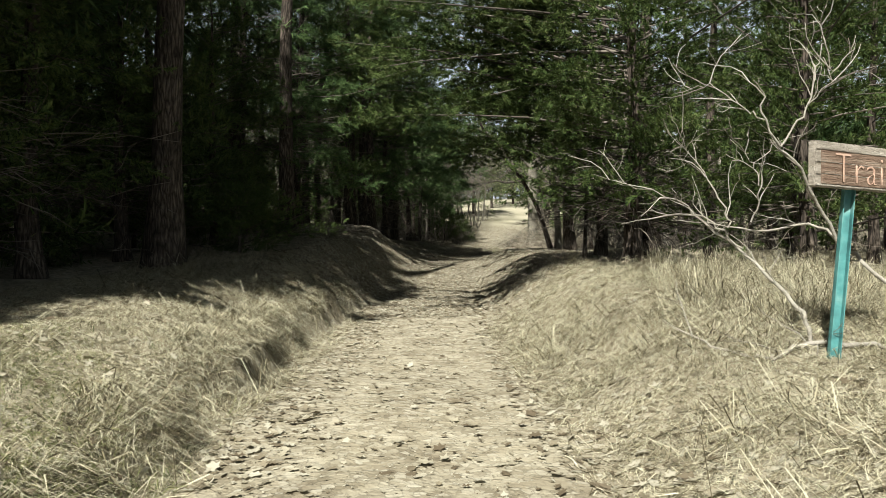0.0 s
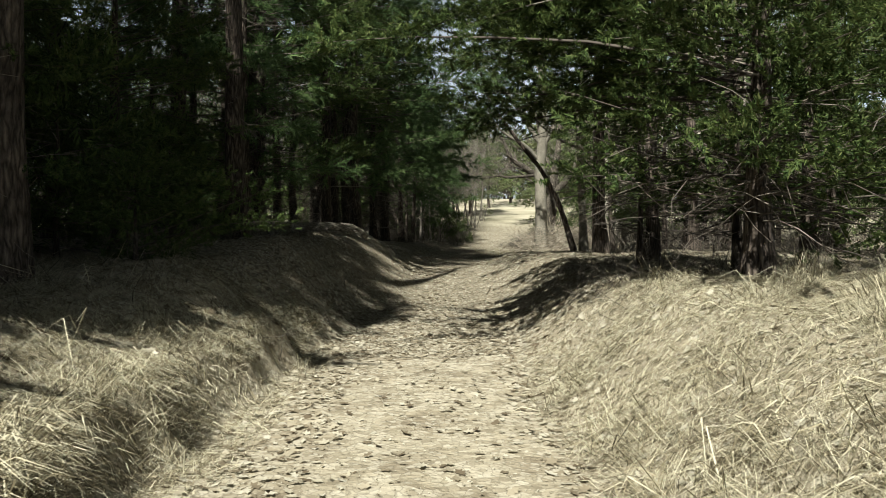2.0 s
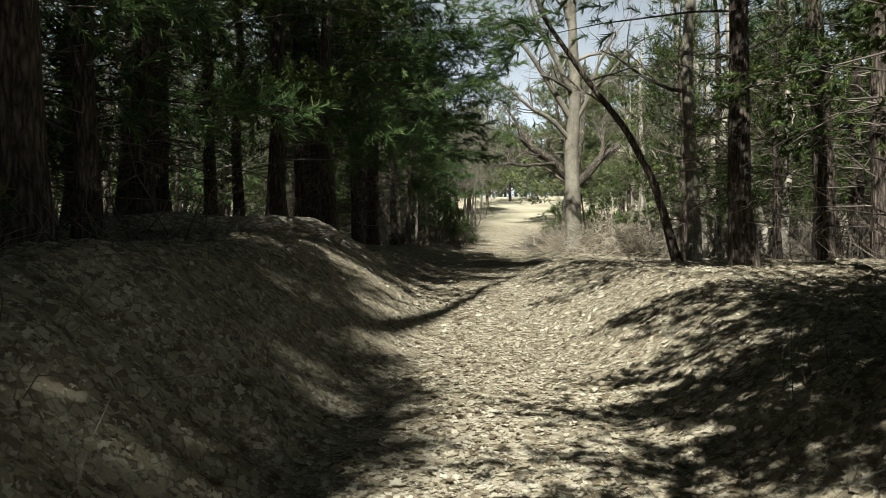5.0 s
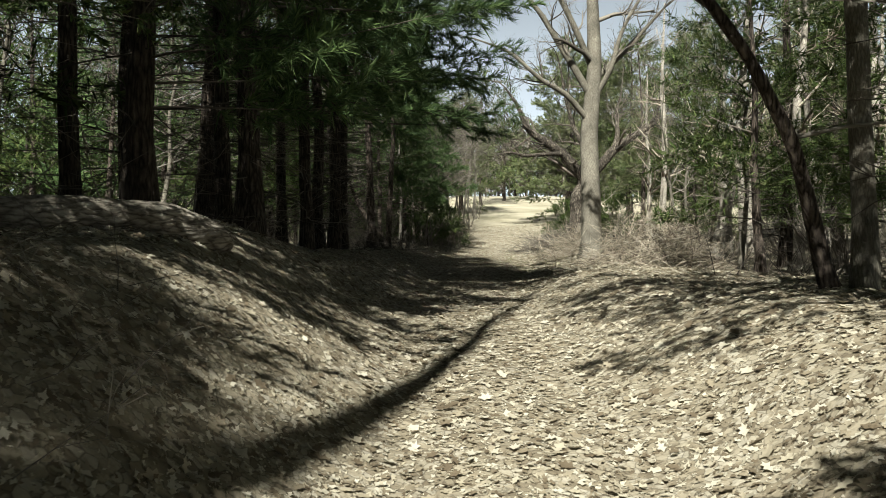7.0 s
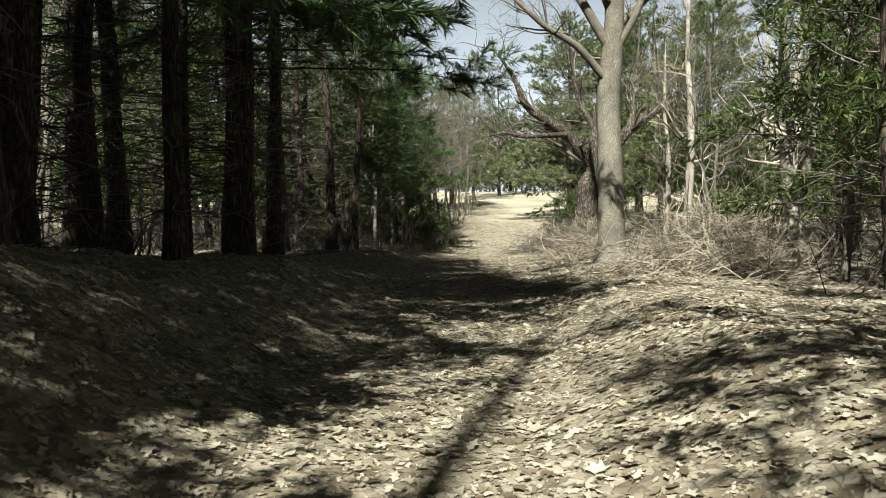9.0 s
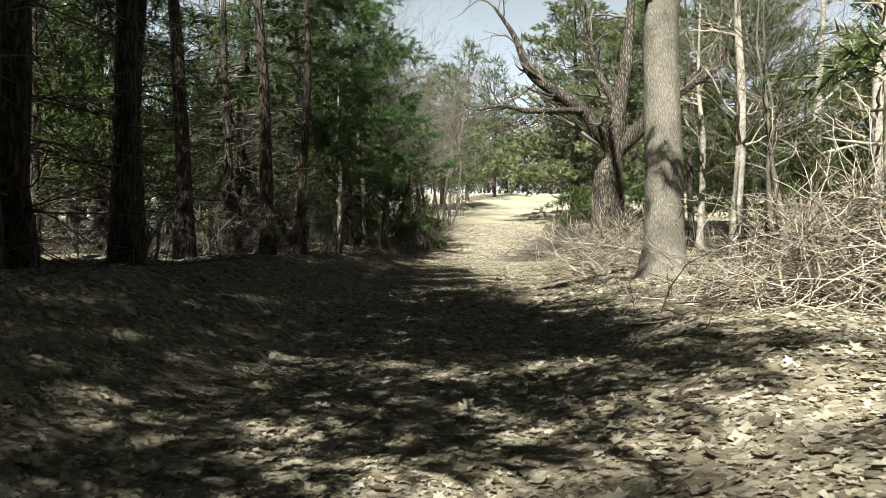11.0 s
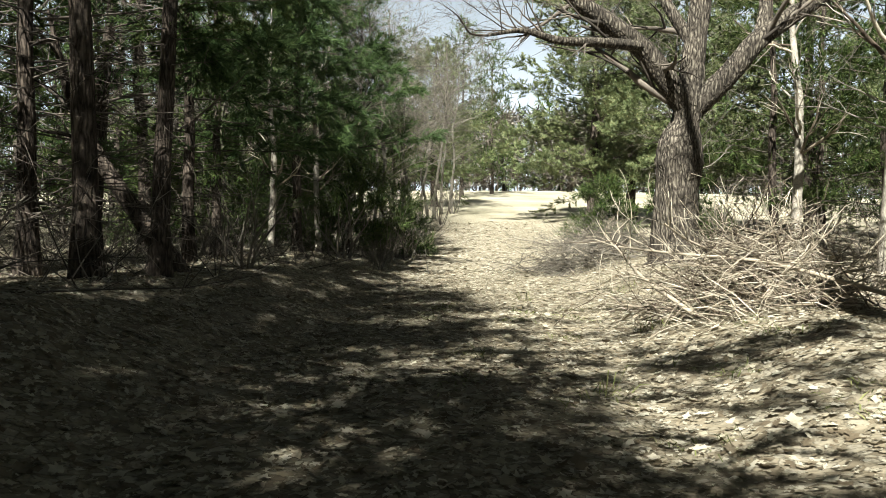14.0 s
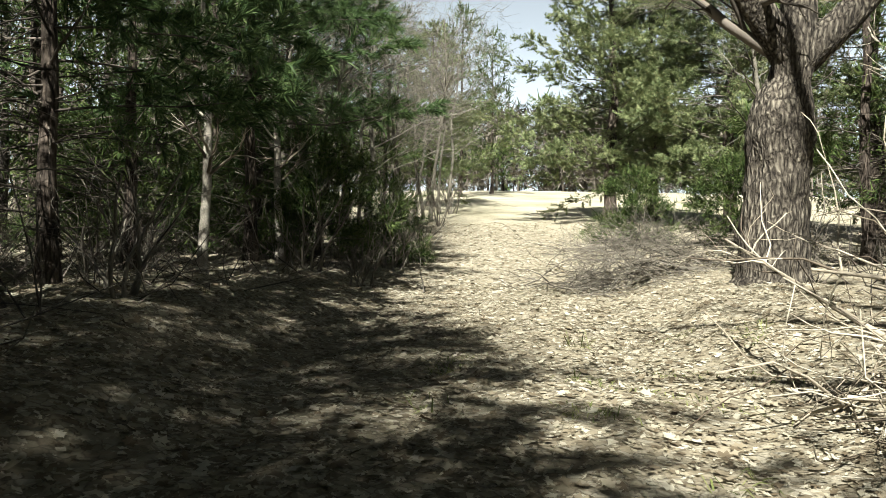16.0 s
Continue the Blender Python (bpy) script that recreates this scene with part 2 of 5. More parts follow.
M_LIMB = material("grey_dead_limb", [(0.08, 0.07, 0.055), (0.19, 0.175, 0.145), (0.33, 0.31, 0.265)], scale=6, bump=0.5, island=0.5)
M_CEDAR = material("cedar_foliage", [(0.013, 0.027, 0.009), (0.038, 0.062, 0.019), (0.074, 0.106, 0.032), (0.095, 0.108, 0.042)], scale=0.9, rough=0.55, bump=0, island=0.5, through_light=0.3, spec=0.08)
# lit copy of M_CEDAR: sunshine by the field put into brighter greens
M_SUNLITCEDAR = material("sunlit_cedar_foliage", [(0.055, 0.08, 0.036), (0.125, 0.16, 0.07), (0.2, 0.235, 0.11), (0.24, 0.24, 0.12)], scale=0.9, rough=0.55, bump=0, island=0.5, through_light=0.4, spec=0.25)
M_PINE = material("pine_needles", [(0.023, 0.045, 0.017), (0.060, 0.102, 0.038), (0.115, 0.165, 0.060)], scale=0.9, rough=0.5, bump=0, island=0.5, through_light=0.38, spec=0.1)


# ---- mesh helpers ----
class Geo:
    """Gathers vertices and faces of one mesh."""

    def __init__(self):
        self.v, self.quads, self.tris, self.n = [], [], [], 0

    def add(self, v, quads=None, tris=None):
        v = np.asarray(v, float).reshape(-1, 3)
        if quads is not None and len(quads):
            self.quads.append(np.asarray(quads, int).reshape(-1, 4) + self.n)
        if tris is not None and len(tris):
            self.tris.append(np.asarray(tris, int).reshape(-1, 3) + self.n)
        self.v.append(v)
        self.n += len(v)

    def mesh(self, name, mat, smooth=True):
        me = bpy.data.meshes.new(name)
        v = np.concatenate(self.v)
        q = np.concatenate(self.quads) if self.quads else np.zeros((0, 4), int)
        t = np.concatenate(self.tris) if self.tris else np.zeros((0, 3), int)
        loops = np.concatenate([q.ravel(), t.ravel()])
        starts = np.concatenate([np.arange(len(q)) * 4, len(q) * 4 + np.arange(len(t)) * 3])
        me.vertices.add(len(v))
        me.vertices.foreach_set("co", v.ravel().astype(np.float32))
        me.loops.add(len(loops))
        me.loops.foreach_set("vertex_index", loops.astype(np.int32))
        me.polygons.add(len(starts))
        me.polygons.foreach_set("loop_start", starts.astype(np.int32))
        me.polygons.foreach_set("use_smooth", np.full(len(starts), smooth))
        me.update(calc_edges=True)
        me.materials.append(mat)
        return me


def part(name, geo, mat, parent, label="", smooth=True):
    ob = new(name, geo if isinstance(geo, bpy.types.Mesh) else geo.mesh(name, mat, smooth))
    ob.parent = parent
    if label:
        tagged(ob, label)
    return ob


def thing(name, label, category, group="", kind="", at=(0, 0, 0), turn=0.0, scale=1.0):
    ob = new(name)
    ob.matrix_basis = pose(*at, 0, 0, turn) @ Matrix.Diagonal((scale, scale, scale, 1))
    return tagged(ob, label, category, group, kind)


def tube(geo, pts, radii, sides=5, rough=0.0, rng=None, ridges=0, close=True):
    """A swept tapered tube along pts."""
    p = np.asarray(pts, float)
    r = np.broadcast_to(np.asarray(radii, float), (len(p),))
    d = np.gradient(p, axis=0)
    d /= np.linalg.norm(d, axis=1, keepdims=True) + 1e-9
    ref = np.array([0.0, 1.0, 0.0]) if abs(d[:, 2]).mean() > 0.5 else np.array([0.0, 0.0, 1.0])
    a = np.cross(d, ref)
    a /= np.linalg.norm(a, axis=1, keepdims=True) + 1e-9
    b = np.cross(d, a)
    th = np.arange(sides) * 2 * math.pi / sides
    rr = r[:, None] * np.ones((1, sides))
    if rough and rng is not None:
        n1 = rng.normal(0, 1, (len(p), sides))
        n1 = (n1 + np.roll(n1, 1, 0) + np.roll(n1, 1, 1) + np.roll(n1, -1, 0)) / 2.5
        rr = rr * (1 + rough * n1)
    if ridges:
        ph = rng.uniform(0, 6.28, ridges) if rng is not None else np.zeros(ridges)
        for k in range(ridges):
            rr = rr * (1 + 0.018 * np.sin(th * (5 + 3 * k) + ph[k] + 0.6 * np.arange(len(p))[:, None] / (3 + k)))
    v = p[:, None] + rr[..., None] * (np.cos(th)[None, :, None] * a[:, None] + np.sin(th)[None, :, None] * b[:, None])
    i, j = np.meshgrid(np.arange(len(p) - 1), np.arange(sides), indexing="ij")
    q = np.stack([i * sides + j, i * sides + (j + 1) % sides, (i + 1) * sides + (j + 1) % sides, (i + 1) * sides + j], -1)
    v = v.reshape(-1, 3)
    tris = None
    if close:
        v = np.concatenate([v, p[-1:] + d[-1] * r[-1] * 0.5])
        k = (len(p) - 1) * sides
        tris = [(k + m, k + (m + 1) % sides, len(v) - 1) for m in range(sides)]
    geo.add(v, q.reshape(-1, 4), tris)


def wander(rng, start, way, length, n=5, bend=0.25, lift=0.0):
    """A crooked polyline from start."""
    p = [np.asarray(start, float)]
    w = np.asarray(way, float) / np.linalg.norm(way)
    for k in range(n):
        w = w + rng.normal(0, bend, 3) + np.array([0, 0, lift])
        w /= np.linalg.norm(w)
        p.append(p[-1] + w * length / n)
    return np.array(p)


def unit(v):
    return v / (np.linalg.norm(v, axis=-1, keepdims=True) + 1e-9)


def scatter(geo, template, where, way, up, size, tris):
    """Copies of a small template (k, 3) with its y along way and z near up."""
    y = unit(np.asarray(way, float))
    x = unit(np.cross(y, up))
    z = np.cross(x, y)
    s = np.asarray(size, float).reshape(-1, 1, 1)
    v = (template[None, :, 0:1] * x[:, None] + template[None, :, 1:2] * y[:, None] + template[None, :, 2:3] * z[:, None]) * s + np.asarray(where)[:, None]
    k = len(template)
    f = (np.arange(len(y)) * k)[:, None, None] + np.asarray(tris)[None]
    geo.add(v.reshape(-1, 3), tris=f.reshape(-1, 3))


def spray_template(kind, seed, fingers, thin=1.0, short=1.0):
    """Foliage of one branch end, about 1 long along y: flat cedar fans or pine needle tufts."""
    rng = np.random.default_rng(seed)
    v, t = [], []
    for k in range(fingers):
        if kind == "cedar":
            y0 = rng.uniform(0.0, 0.75)
            ang = rng.choice([-1, 1]) * rng.uniform(0.3, 1.0)
            w = np.array([math.sin(ang), math.cos(ang), rng.normal(0, 0.5)])
            ln, wd = rng.uniform(0.25, 0.5), rng.uniform(0.045, 0.08)
            base = np.array([0, y0, rng.normal(0, 0.04)])
        else:
            y0 = rng.uniform(0.0, 0.7)
            w = unit(np.array([rng.normal(0, 0.55), rng.uniform(0.3, 1.0), rng.normal(0, 0.5)]))
            ln, wd = rng.uniform(0.3, 0.55), rng.uniform(0.022, 0.038)
            base = np.array([0, y0, 0])
        wd, ln = wd * thin, ln * short
        side = unit(np.cross(w, rng.normal(0, 1, 3)) if kind != "cedar" else np.cross(w, np.array([rng.normal(0, .4), 0, 1.0])))
        i = len(v)
        v += [base - side * wd, base + side * wd, base + w * ln]
        t += [(i, i + 1, i + 2)]
    return np.array(v), np.array(t)


# ---- ground ----
def table(y, pairs):
    a = np.array(pairs, float)
    return np.interp(y, a[:, 0], a[:, 1])


Z_TRAIL = [(-60, 0.1), (0, 0.0), (5, -0.04), (7, -0.1), (10, -0.06), (14, 0.06), (16, 0.15), (18.5, 0.22), (21, 0.48), (22.5, 0.6), (26, 0.67), (32, 0.8), (37, 0.9), (44, 1.15), (51, 1.6), (60, 2.6), (80, 4.8), (100, 6.9), (150, 11.2), (200, 14.5), (400, 22), (900, 24)]
X_TRAIL = [(-60, 0), (0, -0.1), (5, -0.15), (10, -0.25), (14, -0.15), (18, -0.1), (22.5, 0.0), (26, 0.3), (32, 0.9), (37, 1.5), (44, 2.3), (51, 3.2), (60, 4.5), (80, 7.5), (100, 10.5), (900, 60)]
LEFT_RISE = [(-60, 0.4), (2, 0.42), (4, 0.5), (6, 0.66), (9, 0.78), (10.5, 0.95), (12, 0.98), (15, 1.12), (19, 1.18), (22, 1.12), (25, 0.75), (30, 0.5), (40, 0.42), (50, 0.3), (60, 0.15), (80, 0), (900, 0)]
LEFT_IN = [(-60, 1.1), (4, 1.15), (7, 1.38), (10, 1.34), (12, 1.25), (15, 0.9), (18, 0.5), (20, 0.25), (22, 0.4), (30, 0.7), (40, 1.2), (60, 2.0), (900, 3)]
LEFT_RUN = [(-60, 1.0), (4, 1.3), (6, 1.4), (10, 1.4), (12, 1.3), (15, 1.6), (19, 2.1), (22, 2.3), (30, 1.6), (40, 2), (60, 3), (900, 3)]
LEFT_CUT = [(-60, 0.35), (1.5, 0.4), (4, 0.52), (9, 0.5), (10.5, 0.45), (12.0, 0.3), (14, 0.0), (900, 0.0)]
RIGHT_RISE = [(-60, 0.25), (2, 0.28), (4, 0.33), (5, 0.5), (6, 0.62), (8, 0.78), (10, 0.85), (14, 0.75), (19, 0.75), (22, 0.42), (27, 0.25), (33, 0.28), (37, 0.28), (44, 0.35), (60, 0.1), (80, 0), (900, 0)]
RIGHT_IN = [(-60, 0.9), (8, 0.85), (14, 0.75), (22, 0.5), (27, 0.5), (33, 0.9), (40, 1.0), (60, 2), (900, 3)]
RIGHT_RUN = [(-60, 1.3), (6, 1.25), (10, 1.35), (14, 1.4), (19, 1.9), (22, 1.5), (27, 1.6), (33, 1.6), (60, 3), (900, 3)]


def smooth01(t):
    t = np.clip(t, 0, 1)
    return t * t * (3 - 2 * t)


def bumps(x, y):
    """Uneven ground at a few scales."""
    out = np.zeros_like(x)
    for k, (f, a) in enumerate([(0.55, 0.05), (1.3, 0.03), (2.9, 0.016), (6.1, 0.008)]):
        out += a * (np.sin(f * x * 2.1 + 1.7 * k + 1.3 * np.sin(f * y * 1.3 + k)) * np.sin(f * y * 1.9 + 0.6 * k + 1.1 * np.sin(f * x * 1.7 + 2 * k)))
    return out


def height(x, y):
    x, y = np.asarray(x, float), np.asarray(y, float)
    off = x - table(y, X_TRAIL) - 0.10 * np.sin(y * 1.9) * np.sin(y * 0.7 + 1) * (y < 14)
    ragged = 0.12 * np.sin(y * 3.1 + 0.8 * np.sin(y * 2.3)) * np.sin(y * 1.3 + 2) + 0.03 * np.sin(y * 8.3 + 1.7 * np.sin(y * 3.1))
    into = -off - table(y, LEFT_IN) - ragged * (y < 15)
    cut = table(y, LEFT_CUT)
    left = table(y, LEFT_RISE) * ((1 - cut) * smooth01(into / table(y, LEFT_RUN)) + cut * smooth01(into / 0.34))
    right = table(y, RIGHT_RISE) * smooth01((off - table(y, RIGHT_IN)) / table(y, RIGHT_RUN))
    rough = 0.35 + 0.65 * np.clip((np.abs(off) - 0.8) / 1.0, 0, 1)
    far = np.clip((np.hypot(x, y - 20) - 30) / 60, 0, 1)
    roll = far * 0.8 * np.sin(x * 0.03 + 1) * np.sin(y * 0.021)
    side = np.clip((np.abs(off) - 4) / 40, 0, 3) * -0.3
    return table(y, Z_TRAIL) + left + right + bumps(x, y) * rough + roll + side


def steps(lo, hi, fine, grow, reach):
    mid = list(np.arange(lo, hi, fine))
    a, s = [lo], fine
    while a[-1] > -reach:
        s *= grow
        a.append(a[-1] - s)
    b, s = [mid[-1]], fine
    while b[-1] < reach:
        s *= grow
        b.append(b[-1] + s)
    return np.array(a[:0:-1] + mid + b[1:])


gx, gy = steps(-4, 5.5, 0.075, 1.12, 700), steps(-2, 46, 0.09, 1.12, 900)
GX, GY = np.meshgrid(gx, gy)
geo = Geo()
i, j = np.meshgrid(np.arange(len(gy) - 1), np.arange(len(gx) - 1), indexing="ij")
w_ = len(gx)
geo.add(np.stack([GX, GY, height(GX, GY)], -1), np.stack([i * w_ + j, i * w_ + j + 1, (i + 1) * w_ + j + 1, (i + 1) * w_ + j], -1))
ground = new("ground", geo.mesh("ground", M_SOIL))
tagged(ground, "bare trail soil and woodland floor between low banks", "ground", kind="structure")


def slope_up(x, y):
    e = 0.05
    n = np.stack([-(height(x + e, y) - height(x - e, y)) / (2 * e), -(height(x, y + e) - height(x, y - e)) / (2 * e), np.ones_like(x)], -1)
    return unit(n)


# ---- leaf litter ----
LOBES = [(0.02, -0.62), (0.09, -0.34), (0.29, -0.24), (0.15, -0.03), (0.34, 0.18), (0.13, 0.3), (0.0, 0.62), (-0.15, 0.33), (-0.34, 0.16), (-0.14, -0.02), (-0.3, -0.26), (-0.08, -0.34)]
LEAF = np.array([(x, y, 0.45 * abs(x) + 0.3 * y * y + 0.05 * math.sin(9 * x + 5 * y)) for x, y in LOBES] + [(0, 0.0, 0.0)])
LEAF_T = np.array([(12, k, (k + 1) % 12) for k in range(12)])


CRUMB = np.array([(0.12, -0.55, 0.08), (0.34, 0.02, 0.12), (0.1, 0.16, 0.02), (0.02, 0.58, 0.14), (-0.3, 0.12, 0.1), (-0.1, -0.12, 0.0)])
CRUMB_T = np.array([(0, 1, 5), (1, 2, 5), (2, 3, 4), (2, 4, 5)])


def litter(name, label, count, area, size, seed, keep=None, shape=(LEAF, LEAF_T)):
    rng = np.random.default_rng(seed)
    x, y = rng.uniform(area[0], area[1], count), rng.uniform(area[2], area[3], count)
    if keep is not None:
        k = rng.random(count) < keep(x, y)
        x, y = x[k], y[k]
    up = unit(slope_up(x, y) + rng.normal(0, 0.2, (len(x), 3)))
    up[rng.random(len(x)) < 0.4] *= -1
    way = unit(np.cross(up, rng.normal(0, 1, (len(x), 3))))
    s = size[0] + (size[1] - size[0]) * rng.random(len(x)) ** 1.4
    g = Geo()
    third = np.array_split(np.arange(len(x)), 4)
    for n, idx in enumerate(third):
        t = shape[0] * np.array([0.8 + 0.2 * n, 1, 0.15 + 0.3 * n])
        scatter(g, t, np.stack([x, y, height(x, y) + s * 0.1 + 0.012 * rng.random(len(x)) ** 2], -1)[idx], way[idx], up[idx], s[idx], shape[1])
    ob = new(name, g.mesh(name, M_LEAF, smooth=True))
    return tagged(ob, label, "leaves", kind="stuff")


def off_trail(x, y):
    return np.abs(x - table(y, X_TRAIL))


litter("leaf_litter", "dry tan oak leaves littering the trail and its banks", 62000, (-3.8, 5.2, 11.5, 46.0), (0.035, 0.085), 11, lambda x, y: np.clip(1.3 - 0.02 * (y - 12), 0.3, 1) * np.clip(1.35 - 0.16 * off_trail(x, y), 0.3, 1))
litter("leaf_crumbs", "broken tan leaf pieces lying thick beside and on the trail", 230000, (-3.8, 5.6, 11.5, 46.0), (0.016, 0.05), 15, lambda x, y: np.clip(1.4 - 0.15 * off_trail(x, y), 0.6, 1), shape=(CRUMB, CRUMB_T))
litter("leaf_litter", "thin dry leaves strewn along the trail to the field", 9000, (-1.0, 8.0, 45.0, 62.0), (0.06, 0.11), 14)
litter("leaf_litter", "scattered dry leaves on the trodden trail and grassy banks", 26000, (-3.6, 4.2, 0.8, 12.5), (0.025, 0.085), 12, lambda x, y: np.clip(0.2 + 0.8 * (np.abs(off_trail(x, y) - 1.05) < 0.4) + 0.5 * (off_trail(x, y) > 1.4), 0, 1))
litter("leaf_crumbs", "small broken leaf crumbs pressed into the trail", 24000, (-1.6, 1.6, 1.0, 20.0), (0.008, 0.022), 13, shape=(CRUMB, CRUMB_T))


# ---- grass ----
def grass(name, label, mat, count, area, length, seed, keep, flat=0.5, width=0.006, lean=None):
    rng = np.random.default_rng(seed)
    x, y = rng.uniform(area[0], area[1], count), rng.uniform(area[2], area[3], count)
    k = rng.random(count) < keep(x, y)
    x, y = x[k], y[k]
    n = len(x)
    steep = slope_up(x, y)
    ok = (steep[:, 2] > 0.6) | (lean is not None)
    x, y, steep = x[ok], y[ok], steep[ok]
    n = len(x)
    clump = np.sin(x * 5.3 + np.sin(y * 4.1)) * np.sin(y * 6.1 + np.sin(x * 3.7))
    down = np.arctan2(steep[:, 1] + 0.12, steep[:, 0] + np.where(x < 0, 0.12, -0.12))
    az = down + 2.2 * clump + rng.normal(0, 1.5, n) if lean is None else lean + rng.normal(0, 1.5, n)
    ln = rng.uniform(length[0], length[1], n)
    tuft = np.clip(0.5 + 0.9 * np.sin(x * 3.1 + 2 * np.sin(y * 1.7)) * np.sin(y * 2.7 + 2 * np.sin(x * 1.3)), 0, 1)
    rise = rng.uniform(0.1, 1.3, n) ** 1.5 * (1 - flat) * (0.3 + 1.3 * tuft) + 0.08
    ln = ln * (0.6 + 0.6 * tuft)
    base = np.stack([x, y, height(x, y) - 0.01], -1)
    bow = rng.normal(0, 0.7, n)
    out = np.stack([np.cos(az), np.sin(az), np.zeros(n)], -1)
    turn1 = np.stack([np.cos(az + bow), np.sin(az + bow), np.zeros(n)], -1)
    side = np.stack([-np.sin(az), np.cos(az), np.zeros(n)], -1) + rng.normal(0, 0.3, (n, 3))
    side = unit(side) * (width * rng.uniform(0.6, 1.4, n))[:, None]
    zz = np.array([0, 0, 1.0])
    p1 = base + out * (ln * 0.45)[:, None] + zz * (ln * rise * 0.5)[:, None]
    p2 = p1 + turn1 * (ln * 0.55)[:, None] - zz * (ln * (0.3 - rise * 0.1))[:, None]
    for p in (p1, p2):
        p[:, 2] = np.maximum(p[:, 2], height(p[:, 0], p[:, 1]) + 0.006 + 0.02 * rng.random(n))
    v = np.stack([base - side, base + side, p1 - side, p1 + side, p2], 1)
    b = (np.arange(n) * 5)[:, None]
    g = Geo()
    g.add(v.reshape(-1, 3), b + [0, 1, 3, 2], b + [2, 3, 4])
    ob = new(name, g.mesh(name, mat))
    return tagged(ob, label, "grass", kind="stuff")


def bank(x, y):
    o = x - table(y, X_TRAIL)
    return np.where(o < 0, np.clip((-o - 1.0) / 0.3, 0, 1), np.clip((o - 0.75) / 0.4, 0, 1)) * np.clip((12.5 - y) / 3, 0, 1)


grass("dry_grass", "matted straw-coloured dry grass on the trail banks", M_GRASS, 430000, (-4.4, 5.0, 0.8, 13), (0.05, 0.22), 21, bank, flat=0.6, width=0.0013)
grass("straw_stalks", "tall bent dead grass stalks sticking out of the banks", M_GRASS, 9000, (-3.4, 4.6, 1.5, 12.0), (0.2, 0.5), 23, lambda x, y: bank(x, y) * 0.8, flat=0.45, width=0.0018)
grass("straw_tussock", "tall pale dead grass heaped on the sunny bank", M_GRASS, 42000, (1.6, 5.2, 4.2, 10.2), (0.16, 0.42), 24, lambda x, y: bank(x, y) * np.clip((x - 1.8) / 0.6, 0, 1) * np.clip((y - 4.8) / 1.2, 0.1, 1), flat=0.35, width=0.0015)
def clump(x, y):
    """Uneven tufts on the banks."""
    n = np.sin(x * 5.1 + 1.7 * np.sin(y * 2.3)) * np.sin(y * 4.3 + 1.9 * np.sin(x * 2.9))
    return bank(x, y) * np.clip(0.25 + n * 1.3, 0.0, 1)


grass("coarse_straw", "long loose straw tangled in clumps on the banks", M_GRASS, 48000, (-3.6, 4.8, 1.0, 11.2), (0.16, 0.4), 27, clump, flat=0.66, width=0.0028)


def brink(x, y):
    """The broken edge of the cut bank."""
    o = -(x - table(y, X_TRAIL)) - table(y, LEFT_IN)
    tufts = np.clip(0.6 + np.sin(y * 3.9 + np.sin(y * 1.3)) * 0.8, 0.25, 1)
    return ((o > 0.12) & (o < 0.55)) * tufts


grass("overhanging_straw", "bleached straw hanging over the bank's broken edge", M_GRASS, 120000, (-2.4, -1.0, 1.5, 12.4), (0.07, 0.26), 26, brink, flat=0.6, width=0.0021, lean=0.0)
grass("green_grass", "thin new green grass among the dry straw", M_GREEN, 30000, (-3.4, -1.0, 1.2, 5.2), (0.05, 0.15), 22, lambda x, y: bank(x, y) * np.clip(1.3 - 0.28 * y + 0.5 * np.sin(3 * x + 2 * y), 0.08, 1), flat=0.5, width=0.0016)


grass("green_grass", "sparse new grass tufts coming up through the leaves", M_GREEN, 9000, (1.2, 4.2, 33.5, 41.0), (0.05, 0.14), 25, lambda x, y: np.clip(np.sin(x * 4.3 + 1.5 * np.sin(y * 2.1)) * np.sin(y * 3.7 + 2.0 * np.sin(x * 2.3)) * 3 - 1.6, 0, 1), flat=0.1, width=0.003)


# ---- trees ----
CEDAR_V, CEDAR_T = spray_template("cedar", 1, 12, 0.65)
CEDAR_FINE = spray_template("cedar", 2, 44, 0.54, 0.66)
PINE_V, PINE_T = spray_template("pine", 3, 12)
PINE_FINE = spray_template("pine", 4, 46, 0.6)


def foliage(geo, rng, pts, way, size, template, spread=0.5, droop=0.0):
    """Sprays at pts, roughly along way."""
    n = len(pts)
    w = unit(np.asarray(way) + rng.normal(0, spread, (n, 3)) + np.array([0, 0, -droop]))
    up = np.array([0, 0, 1.0]) + rng.normal(0, 0.35, (n, 3))
    scatter(geo, template[0], pts, w, up, rng.uniform(size[0], size[1], n), template[1])


